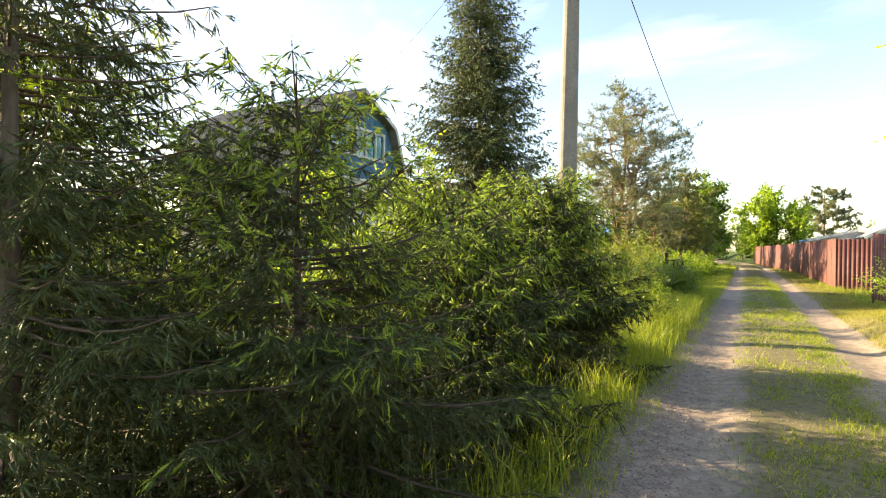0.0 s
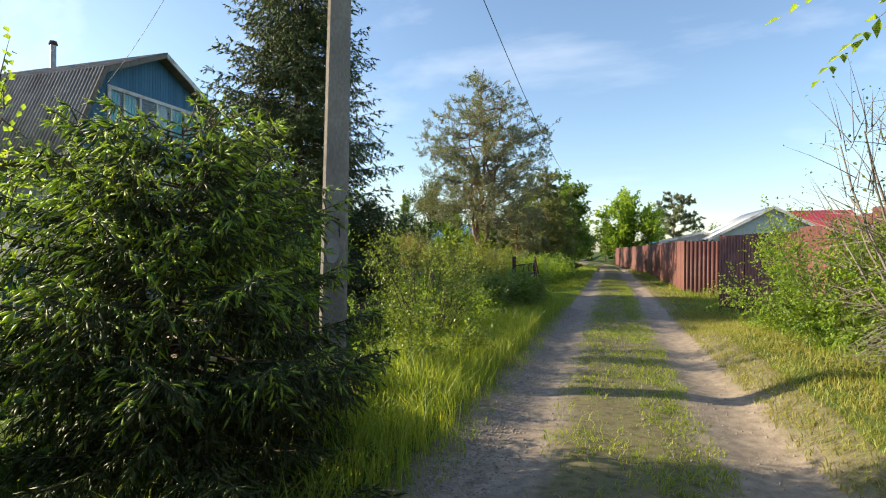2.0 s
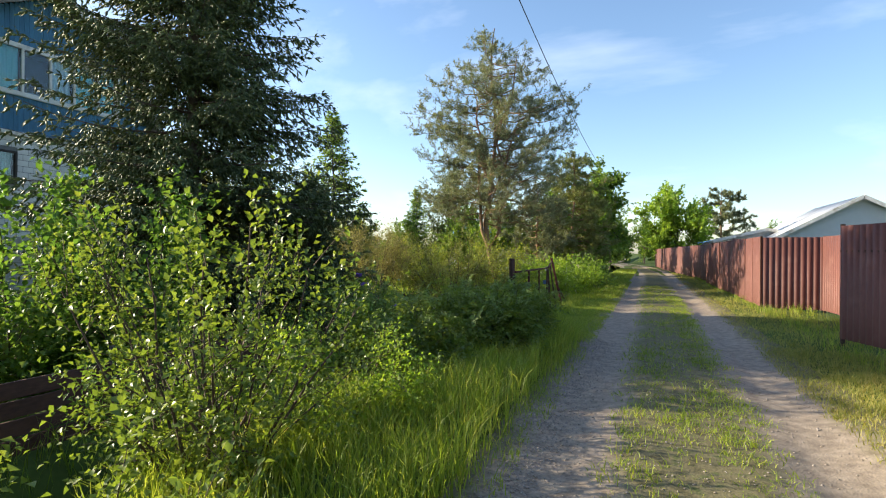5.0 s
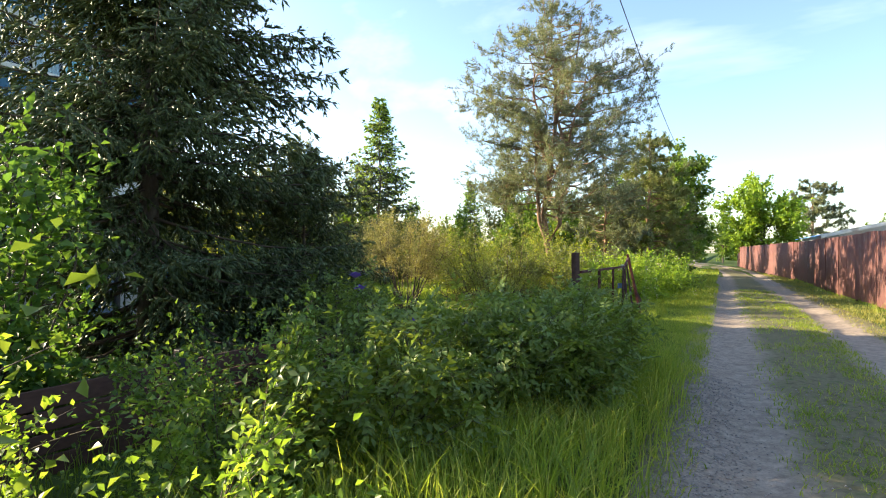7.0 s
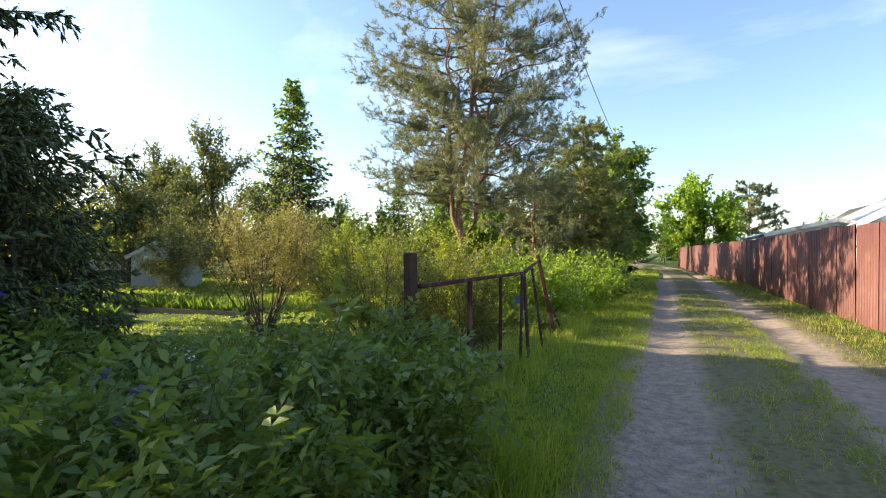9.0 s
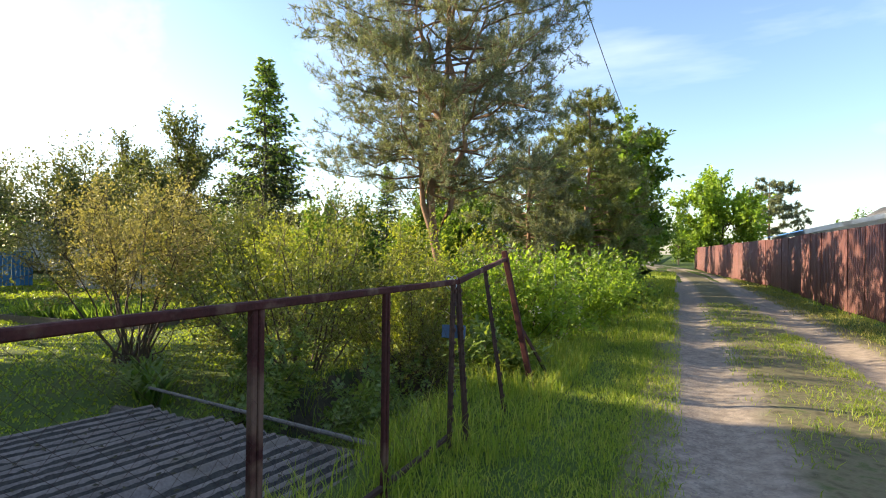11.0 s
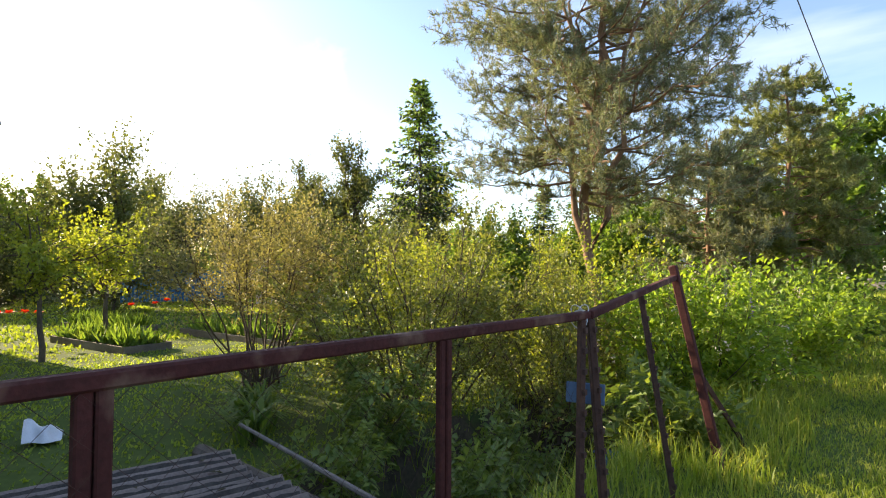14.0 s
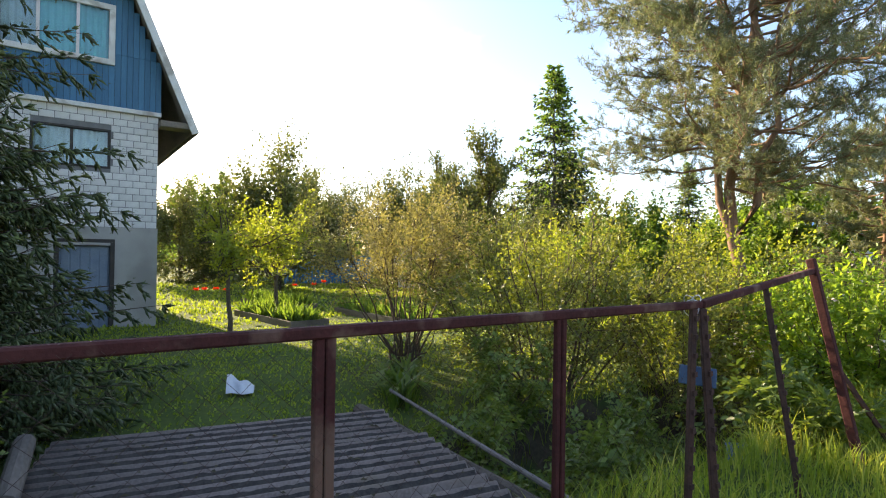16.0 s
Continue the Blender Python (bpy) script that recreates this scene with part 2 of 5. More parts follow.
POPPY = foliage("red_petal", [(0.2, (0.5, 0.03, 0.012)), (0.9, (0.7, 0.06, 0.02))], 0.4, 0.5, 1.0, 1.0)
VIOLET = foliage("violet_petal", [(0.2, (0.1, 0.07, 0.4)), (0.9, (0.2, 0.14, 0.55))], 0.3, 0.5, 1.0, 1.0)
WHITEP = foliage("white_petal", [(0.2, (0.6, 0.6, 0.52)), (0.9, (0.78, 0.78, 0.7))], 0.2, 0.5, 0.8, 1.0)
CYAN_CURTAIN = plain("turquoise_curtain", (0.16, 0.5, 0.52), 0.9)
PALE_CURTAIN = plain("pale_curtain", (0.5, 0.56, 0.58), 0.9)
GLASS = glass_pane("window_glass", (0.75, 0.9, 0.92))
WATER = surface("ditch_water", (0.012, 0.014, 0.01), (0.03, 0.03, 0.02), 0.08, 3, 20, 0.1, spec=0.6)


def lane_material():
    m, n, l, p, out = base_nodes("gravel_lane")
    t = n.new("ShaderNodeTexCoord")
    sep = n.new("ShaderNodeSeparateXYZ")
    l.new(t.outputs["Object"], sep.inputs[0])
    # distance east of the lane's axis, which bends to the west far on
    across = sep.outputs["Y"]
    for op, v in (("SUBTRACT", 42.0), ("MAXIMUM", 0.0), ("MINIMUM", 60.0), ("POWER", 2.0), ("MULTIPLY", 0.00186)):
        q = n.new("ShaderNodeMath")
        q.operation = op
        q.inputs[1].default_value = v
        l.new(across, q.inputs[0])
        across = q.outputs[0]
    q = n.new("ShaderNodeMath")
    l.new(across, q.inputs[0])
    l.new(sep.outputs["X"], q.inputs[1])
    across = q.outputs[0]
    big, mid, fin = n.new("ShaderNodeTexNoise"), n.new("ShaderNodeTexNoise"), n.new("ShaderNodeTexVoronoi")
    big.inputs["Scale"].default_value, mid.inputs["Scale"].default_value, fin.inputs["Scale"].default_value = 1.3, 9.0, 55.0
    big.inputs["Detail"].default_value, mid.inputs["Detail"].default_value = 6.0, 6.0
    for q in (big, mid, fin):
        l.new(t.outputs["Object"], q.inputs["Vector"])
    r1 = ramp(n, [(0.3, (0.23, 0.185, 0.145)), (0.7, (0.39, 0.32, 0.25))])
    l.new(mid.outputs["Fac"], r1.inputs["Fac"])
    r2 = ramp(n, [(0.0, (0.55, 0.55, 0.57)), (1.0, (1.25, 1.22, 1.2))])
    l.new(fin.outputs["Color"], r2.inputs["Fac"])
    stones = n.new("ShaderNodeMixRGB")
    stones.blend_type = "MULTIPLY"
    l.new(r1.outputs["Color"], stones.inputs["Color1"])
    l.new(r2.outputs["Color"], stones.inputs["Color2"])
    # coarse gravel along the western wheel track, sand elsewhere
    gx = n.new("ShaderNodeMapRange")
    gx.inputs["From Min"].default_value, gx.inputs["From Max"].default_value = 0.1, -0.9
    gx.inputs["To Min"].default_value, gx.inputs["To Max"].default_value = 0.25, 0.95
    l.new(across, gx.inputs["Value"])
    l.new(gx.outputs["Result"], stones.inputs["Fac"])
    # earth with moss and litter on the strip between the tracks and outside them
    wob = n.new("ShaderNodeMath")
    wob.operation = "MULTIPLY_ADD"
    wob.inputs[1].default_value = 0.55
    l.new(big.outputs["Fac"], wob.inputs[0])
    off = n.new("ShaderNodeMath")
    off.operation = "ADD"
    off.inputs[1].default_value = -0.275 - 0.52
    l.new(across, off.inputs[0])
    l.new(off.outputs[0], wob.inputs[2])
    ab = n.new("ShaderNodeMath")
    ab.operation = "ABSOLUTE"
    l.new(wob.outputs[0], ab.inputs[0])
    rr = ramp(n, [(0.42, (1, 1, 1)), (0.62, (0, 0, 0))])
    e = rr.color_ramp.elements
    e1, e2 = e.new(0.93), e.new(1.0)
    e1.position, e1.color = 0.93 * 1.4 / 1.4, (0, 0, 0, 1)
    e2.position, e2.color = 1.0, (0, 0, 0, 1)
    l.new(ab.outputs[0], rr.inputs["Fac"])
    edge = n.new("ShaderNodeMapRange")
    edge.inputs["From Min"].default_value, edge.inputs["From Max"].default_value = 1.25, 1.5
    l.new(ab.outputs[0], edge.inputs["Value"])
    mxv = n.new("ShaderNodeMath")
    mxv.operation = "MAXIMUM"
    l.new(rr.outputs["Color"], mxv.inputs[0])
    l.new(edge.outputs["Result"], mxv.inputs[1])
    soil = ramp(n, [(0.3, (0.1, 0.09, 0.045)), (0.52, (0.19, 0.165, 0.09)), (0.7, (0.1, 0.12, 0.04))])
    l.new(mid.outputs["Fac"], soil.inputs["Fac"])
    mx = n.new("ShaderNodeMixRGB")
    l.new(mxv.outputs[0], mx.inputs["Fac"])
    l.new(stones.outputs["Color"], mx.inputs["Color1"])
    l.new(soil.outputs["Color"], mx.inputs["Color2"])
    l.new(mx.outputs["Color"], p.inputs["Base Color"])
    p.inputs["Roughness"].default_value = 0.95
    p.inputs["Specular IOR Level"].default_value = 0.2
    bp = n.new("ShaderNodeBump")
    bp.inputs["Strength"].default_value, bp.inputs["Distance"].default_value = 0.5, 0.006
    hh = n.new("ShaderNodeMath")
    hh.operation = "ADD"
    l.new(fin.outputs["Distance"], hh.inputs[0])
    l.new(mid.outputs["Fac"], hh.inputs[1])
    l.new(hh.outputs[0], bp.inputs["Height"])
    l.new(bp.outputs["Normal"], p.inputs["Normal"])
    return m


LANE = lane_material()
EARTH = surface("grassy_earth", (0.05, 0.08, 0.018), (0.11, 0.15, 0.035), 0.95, 0.8, 14, 0.8, stain=(0.085, 0.1, 0.03), spec=0.1)


# ---- mesh helpers ----
def part(name, bm, material, parent=None, label=""):
    me = bpy.data.meshes.new(name)
    bm.to_mesh(me)
    bm.free()
    me.materials.append(material)
    ob = new(name, me)
    ob.parent = parent
    if label:
        tagged(ob, label)
    return ob


def fast_mesh(name, verts, faces, material, parent=None, label="", smooth=False):
    """Verts (n,3) and faces (m,k) as arrays, or a list of such face arrays."""
    me = bpy.data.meshes.new(name)
    groups = faces if isinstance(faces, list) else [faces]
    groups = [np.asarray(f, dtype=np.int32) for f in groups if len(f)]
    loops = np.concatenate([f.ravel() for f in groups])
    counts = np.concatenate([np.full(len(f), f.shape[1], dtype=np.int32) for f in groups])
    starts = np.concatenate([[0], np.cumsum(counts)[:-1]]).astype(np.int32)
    me.vertices.add(len(verts))
    me.vertices.foreach_set("co", np.asarray(verts, dtype=np.float32).ravel())
    me.loops.add(len(loops))
    me.loops.foreach_set("vertex_index", loops)
    me.polygons.add(len(counts))
    me.polygons.foreach_set("loop_start", starts)
    if smooth:
        me.polygons.foreach_set("use_smooth", np.ones(len(counts), dtype=bool))
    me.update(calc_edges=True)
    me.materials.append(material)
    ob = new(name, me)
    ob.parent = parent
    if label:
        tagged(ob, label)
    return ob


def thing(name, loc, label, category, group="", rz=0.0, kind=""):
    ob = new(name)
    ob.empty_display_size = 0.2
    ob.matrix_basis = pose(*loc, 0, 0, rz)
    return tagged(ob, label, category, group, kind)


def box(bm, lo, hi, bevel=0.0):
    r = bmesh.ops.create_cube(bm, size=1.0)
    vs = r["verts"]
    for v in vs:
        v.co = Vector([lo[k] + (v.co[k] + 0.5) * (hi[k] - lo[k]) for k in range(3)])
    if bevel:
        bmesh.ops.bevel(bm, geom=list({e for v in vs for e in v.link_edges}), offset=bevel, segments=1, affect="EDGES")
    return bm


def boxed(lo, hi, bevel=0.0):
    return box(bmesh.new(), lo, hi, bevel)


def bar(bm, a, b, w, h, bevel=0.0):
    """A square bar from a to b."""
    a, b = Vector(a), Vector(b)
    d = b - a
    r = bmesh.ops.create_cube(bm, size=1.0)
    vs = r["verts"]
    q = d.to_track_quat("Z", "Y").to_matrix().to_4x4()
    m = Matrix.Translation((a + b) / 2) @ q @ Matrix.Diagonal((w, h, d.length, 1))
    if bevel:
        bmesh.ops.transform(bm, matrix=Matrix.Diagonal((w, h, d.length, 1)), verts=vs)
        nv = bmesh.ops.bevel(bm, geom=list({e for v in vs for e in v.link_edges}), offset=bevel, segments=1, affect="EDGES")["verts"]
        vs = list({v for v in nv} | {v for v in vs if v.is_valid})
        bmesh.ops.transform(bm, matrix=Matrix.Translation((a + b) / 2) @ q, verts=vs)
    else:
        bmesh.ops.transform(bm, matrix=m, verts=vs)
    return bm


def rod(bm, a, b, r0, r1=None, seg=8):
    a, b = Vector(a), Vector(b)
    d = b - a
    res = bmesh.ops.create_cone(bm, cap_ends=True, segments=seg, radius1=r0, radius2=r0 if r1 is None else r1, depth=d.length)
    bmesh.ops.transform(bm, matrix=Matrix.Translation((a + b) / 2) @ d.to_track_quat("Z", "Y").to_matrix().to_4x4(), verts=res["verts"])
    return bm


def smooth01(a, b, v):
    t = np.clip((v - a) / (b - a), 0, 1)
    return t * t * (3 - 2 * t)


def unit(v):
    return v / np.maximum(np.linalg.norm(v, axis=-1, keepdims=True), 1e-9)


def tubes(paths, sides=5):
    """Paths: list of (points (k,3), radius at start, radius at end). Returns verts and quads."""
    V, Q, base = [], [], 0
    ang = np.arange(sides) * 2 * np.pi / sides
    for pts, r0, r1 in paths:
        pts = np.asarray(pts, dtype=float)
        k = len(pts)
        tan = unit(np.gradient(pts, axis=0))
        ref = np.where(np.abs(tan[:, 2:3]) > 0.9, np.array([[1.0, 0, 0]]), np.array([[0, 0, 1.0]]))
        u = unit(np.cross(tan, ref))
        w = np.cross(tan, u)
        rad = np.linspace(r0, r1, k)[:, None, None]
        ring = pts[:, None, :] + rad * (np.cos(ang)[None, :, None] * u[:, None, :] + np.sin(ang)[None, :, None] * w[:, None, :])
        V.append(ring.reshape(-1, 3))
        i = np.arange(k - 1)[:, None] * sides + np.arange(sides)[None, :]
        j = np.arange(k - 1)[:, None] * sides + (np.arange(sides)[None, :] + 1) % sides
        Q.append(base + np.stack([i, j, j + sides, i + sides], axis=-1).reshape(-1, 4))
        base += k * sides
    return np.concatenate(V), np.concatenate(Q)


def leaf_arrays(P, D, N, L, W, fold=0.25):
    """Folded leaf blades: base, two sides, tip. P base, D direction, N normal."""
    D = unit(D)
    S = unit(np.cross(D, N))
    N = np.cross(S, D)
    L, W = L[:, None], W[:, None]
    mid = P + D * L * 0.45
    left = mid + S * W * 0.5 + N * W * fold
    right = mid - S * W * 0.5 + N * W * fold
    tip = P + D * L - N * L * 0.08
    V = np.stack([P, left, tip, right], axis=1).reshape(-1, 3)
    b = np.arange(len(P))[:, None] * 4
    F = np.concatenate([b + np.array([[0, 1, 2]]), b + np.array([[0, 2, 3]])])
    return V, F


def needle_arrays(P, D, L, W, rng):
    D = unit(D)
    S = unit(np.cross(D, rng.normal(size=D.shape)))
    V = np.stack([P - S * W[:, None] * 0.5, P + S * W[:, None] * 0.5, P + D * L[:, None]], axis=1).reshape(-1, 3)
    F = np.arange(len(P) * 3).reshape(-1, 3)
    return V, F


def curve_pts(a, b, sag, k=6, rng=None, wob=0.0):
    t = np.linspace(0, 1, k)[:, None]
    p = a + (b - a) * t
    p[:, 2] += sag * (4 * t * (1 - t))[:, 0]
    if rng is not None and wob:
        w = rng.normal(size=(k, 3)) * wob
        w[0] = 0
        p = p + w
    return p


# ---- plants ----
def stem_parts(paths, root, mat_, nm, sides=5):
    for p in paths:
        v, q = tubes([p], sides)
        fast_mesh(nm, v, q, mat_, root, smooth=True)


def shrub(name, loc, label, category, height, radius, leaf, seed, stems=9, twigs=260, per_twig=9, size=(0.05, 0.028), pinnate=0, bark=None,
          low=0.12, spread=0.25, twig_len=0.35, group="", trunk=0.0, trunk_r=0.03, upright=0.35, droop=0.0, flowers=None, flower_n=0, thick=1.6, bare=0, every=0, clear=0.0):
    """A shrub or broad-leaved tree: stems from the ground (or from a trunk), twigs and single leaves."""
    rng = np.random.default_rng(seed)
    root = thing(name, loc, label, category, group)
    twigs, size = int(twigs * thick), (size[0] * 1.2, size[1] * 1.3)
    paths, nodes = [], []
    start = np.array([0, 0, trunk])
    if trunk:
        lean = rng.normal(size=2) * 0.05 * trunk
        start = np.array([lean[0], lean[1], trunk])
        top = np.array([lean[0] * 2, lean[1] * 2, height * 0.9])
        lead = curve_pts(np.zeros(3), top, 0.0, 9, rng, 0.02 * height * 0.3)
        tv, tq = tubes([(lead, trunk_r, trunk_r * 0.2)], 8)
        fast_mesh("trunk", tv, tq, bark or BARK, root, smooth=True)
        nodes.append(lead[1 if trunk < 0.13 * height else 3:])
    for s in range(stems):
        az = s * 2.4 + rng.uniform(-0.5, 0.5)
        el = rng.uniform(0.15, 1.0)
        rr = radius * math.sqrt(el) * rng.uniform(0.6, 1.0)
        zz = low * height + (height - low * height) * math.sqrt(max(0.0, 1 - (rr / radius) ** 2 * 0.85)) * rng.uniform(0.8, 1.03)
        b = np.array([math.cos(az) * rr, math.sin(az) * rr, zz])
        if trunk or s % 2:
            w = unit(rng.normal(size=(1, 3)))[0] * rng.uniform(0.35, 1.0) ** 0.5
            lo = 0.1 if trunk < 0.3 * height else 0.3
            b = np.array([w[0] * radius, w[1] * radius, height * (lo + (1 - lo) * (0.5 + 0.5 * w[2]))])
        a = start * (rng.uniform(0.7, 1.25) if trunk else 1) + np.array([math.cos(az), math.sin(az), 0]) * (0.0 if trunk else rng.uniform(0.02, spread) * radius)
        if trunk:
            a = nodes[0][rng.integers(0, max(1, len(nodes[0]) - 2))].copy()
        pts = curve_pts(a, b, -0.06 * height if not trunk else 0.02 * height, 7, rng, 0.012 * height)
        if not trunk:
            pts[1:-1, :2] *= np.linspace(0.75, 1.0, 5)[:, None]
        rs = (trunk_r * 0.45 if trunk else max(0.006, 0.008 * height))
        paths.append((pts, rs, rs * 0.3))
        nodes.append(pts[bare:] if not trunk else pts[2:])
    stem_parts(paths, root, bark or TWIG, "stem")
    paths = []
    allp = np.concatenate(nodes)
    allp = allp[allp[:, 2] >= clear * height]
    idx = rng.integers(0, len(allp), twigs)
    A = allp[idx] + rng.normal(size=(twigs, 3)) * 0.02 * height
    out = A - np.array([0, 0, height * 0.35])
    dirv = unit(unit(out) * 0.75 + rng.normal(size=(twigs, 3)) * 0.6 + np.array([0, 0, upright]))
    ln = twig_len * radius * rng.uniform(0.5, 1.35, twigs)
    B = A + dirv * ln[:, None]
    B[:, 2] = np.maximum(B[:, 2], max(0.04, clear * 0.8) * height) - droop * ln
    for k in range(0, twigs, every or (2 if twigs < 600 else 4)):
        paths.append((curve_pts(A[k], B[k], 0.03 * ln[k], 4), max(0.0025, 0.0022 * height), 0.0012))
    v, q = tubes(paths, 3)
    tagged(fast_mesh("twig", v, q, bark or TWIG, root), kind="stuff")
    t = np.tile(np.linspace(0.12, 1.05, per_twig), twigs)
    tw = np.repeat(np.arange(twigs), per_twig)
    P = A[tw] + (B[tw] - A[tw]) * t[:, None] + rng.normal(size=(len(tw), 3)) * 0.012 * radius
    n = len(P)
    side = rng.normal(size=(n, 3))
    D = unit(dirv[tw] * 0.55 + unit(side) * 0.85 + np.array([0, 0, 0.05 - droop]))
    N = unit(rng.normal(size=(n, 3)) * 0.55 + np.array([0, 0, 1.0]) + np.array([sx, sy, 0.3]) * 0.25)
    sc = rng.uniform(0.65, 1.2, n)
    if pinnate:
        k = pinnate
        L = size[0] * k * 0.42 * sc
        S = unit(np.cross(D, N))
        PP, DD, NN, LL, WW = [], [], [], [], []
        for j in range(k):
            f = (j // 2 + 1) / (k / 2 + 0.5)
            sgn = 0.0 if j == k - 1 else (1 if j % 2 else -1)
            PP.append(P + D * (L * f)[:, None] - np.array([0, 0, 1.0]) * (L * f * f * 0.22)[:, None])
            DD.append(D * (0.55 if sgn else 1.0) + S * sgn * 0.9 - np.array([0, 0, 0.18]))
            NN.append(N)
            LL.append(size[0] * sc * (1.1 - 0.35 * abs(f - 0.5)))
            WW.append(size[1] * sc)
        P, D, N, L, W = np.concatenate(PP), np.concatenate(DD), np.concatenate(NN), np.concatenate(LL), np.concatenate(WW)
    else:
        L, W = size[0] * sc, size[1] * sc
    v, f = leaf_arrays(P, D, N, L, W)
    tagged(fast_mesh("crown", v, f, leaf, root), kind="stuff")
    if flowers is not None and flower_n:
        c = B[rng.integers(0, twigs, flower_n)]
        m = 9
        P = np.repeat(c, m, axis=0) + rng.normal(size=(flower_n * m, 3)) * 0.03
        v, f = leaf_arrays(P, rng.normal(size=P.shape), np.tile([[0, 0, 1.0]], (len(P), 1)) + rng.normal(size=P.shape) * 0.3, np.full(len(P), 0.035), np.full(len(P), 0.03))
        tagged(fast_mesh("blossom", v, f, flowers, root, "white flower heads"), kind="stuff")
    return root


def spruce(name, loc, label, height, radius, seed, needle, shoot=None, step=0.22, per_whorl=6, shoot_len=0.09, twig_gap=0.1, needles=16, nl=0.016, nw=0.003,
           low=0.05, trunk_r=None, power=0.85, droop=0.3, category="spruce tree", shoots_at=1.0, sub=2, ragged=0.2, inner=0.22, hang=(-0.45, 0.05), fat=0.01):
    """A spruce: whorls of drooping limbs, side twigs and brush-like needled shoots."""
    rng = np.random.default_rng(seed)
    root = thing(name, loc, label, category)
    tr = trunk_r or 0.012 * height + 0.01
    lead = curve_pts(np.zeros(3), np.array([0, 0, height]), 0, 8, rng, 0.004 * height)
    lead[0] = 0
    tv, tq = tubes([(lead, tr, 0.006)], 8)
    fast_mesh("trunk", tv, tq, BARK, root, smooth=True)
    limbs, SP, SD, TIP = [], [], [], []
    z = low * height
    while z < height * 0.985:
        f = 1 - z / height
        for k in range(per_whorl):
            az = rng.uniform(0, 2 * np.pi)
            ln = radius * f ** power * rng.uniform(1 - ragged * 1.6, 1 + ragged * 0.6) + 0.05
            zz = z + rng.uniform(-0.9, 0.9) * step
            h = np.array([math.cos(az), math.sin(az), 0])
            a = np.array([0, 0, zz])
            t = np.linspace(0, 1, 6)[:, None]
            pts = a + h * ln * t
            rise = 0.35 * (1 - f) * 1.2 - droop * (0.4 + 0.6 * f)
            pts[:, 2] += ln * (rise * t[:, 0] + 0.16 * t[:, 0] ** 3)
            pts[:, 2] = np.maximum(pts[:, 2], 0.06 * radius + 0.12 * zz + 0.1 * t[:, 0])
            limbs.append((pts, 0.003 + 0.007 * ln, 0.003))
            side = np.array([-h[1], h[0], 0])
            nt = max(3, int(ln / twig_gap))
            u = np.linspace(inner, 1.0, nt)
            for uu in u:
                i = min(4, int(uu * 5))
                p = pts[i] + (pts[i + 1] - pts[i]) * (uu * 5 - i)
                along = unit((pts[i + 1] - pts[i])[None])[0]
                tl = (min(0.34 * ln, 0.55) * (1.2 - uu) + shoot_len * 1.1) * rng.uniform(0.7, 1.25)
                for sg in (-1, 1):
                    d = unit((along * rng.uniform(0.55, 0.9) + side * sg * rng.uniform(0.5, 0.9) + np.array([0, 0, rng.uniform(*hang)]))[None])[0]
                    m = max(1, int(tl / (shoot_len * 0.75)))
                    for q in range(m):
                        s0 = p + d * tl * q / m - np.array([0, 0, 0.12 * tl * (q / m) ** 2])
                        SP.append(s0)
                        SD.append(d)
                        TIP.append(q == m - 1)
                        for _ in range(sub - 1):
                            SP.append(s0)
                            SD.append(unit((d + rng.normal(size=3) * 0.6 + np.array([0, 0, -0.25]))[None])[0])
                            TIP.append(rng.uniform() < 0.6 and q >= m - 2)
            SP.append(pts[-1]); SD.append(unit((pts[-1] - pts[-2])[None])[0]); TIP.append(True)
        z += step * (0.6 + 0.55 * f)
    v, q = tubes(limbs, 4)
    tagged(fast_mesh("branchwork", v, q, TWIG, root), kind="stuff")
    SP, SD, TIP = np.array(SP), np.array(SD), np.array(TIP)
    # bright shoots only high and far out: shade of the lower crown put into colour
    TIP &= rng.uniform(size=len(TIP)) < smooth01(0.25, 0.75, SP[:, 2] / height + 0.1 * np.hypot(SP[:, 0], SP[:, 1]) / radius)
    for nm, pick, mat_ in (("crown", ~TIP if shoot else np.ones(len(TIP), bool), needle), ("new_growth", TIP if shoot else np.zeros(len(TIP), bool), shoot)):
        if not pick.any():
            continue
        p, d = SP[pick], SD[pick]
        n = len(p)
        ln = shoot_len * rng.uniform(0.8, 1.2, n)
        tt = np.tile(np.linspace(0.05, 1.0, needles), n)
        ii = np.repeat(np.arange(n), needles)
        P = p[ii] + d[ii] * (ln[ii] * tt)[:, None]
        r = rng.normal(size=P.shape)
        r -= (r * d[ii]).sum(1, keepdims=True) * d[ii]
        D = unit(r) * 0.85 + d[ii] * 0.7 + np.array([0, 0, 0.1])
        v, f = needle_arrays(P, D, nl * rng.uniform(0.8, 1.25, len(P)), np.full(len(P), nw), rng)
        # the needled body of each shoot: a spindle that bends down to its tip
        e1 = unit(np.cross(d, rng.normal(size=d.shape)))
        e2 = np.cross(d, e1)
        w = fat * rng.uniform(0.75, 1.2, n)
        c = p + (d * 0.5 + np.array([0, 0, -0.05])) * ln[:, None]
        ring = [c + (e1 * math.cos(k) + e2 * math.sin(k)) * w[:, None] for k in (0.3, 2.4, 4.5)]
        bv = np.stack([p, *ring, p + (d + np.array([0, 0, -0.2])) * ln[:, None]], 1).reshape(-1, 3)
        bf = (np.arange(n)[:, None, None] * 5 + np.array([[0, 2, 1], [0, 3, 2], [0, 1, 3], [4, 1, 2], [4, 2, 3], [4, 3, 1]])[None]).reshape(-1, 3)
        v, f = np.concatenate([v, bv]), np.concatenate([f, bf + len(v)])
        tagged(fast_mesh(nm, v, f, mat_, root), kind="stuff")
    return root


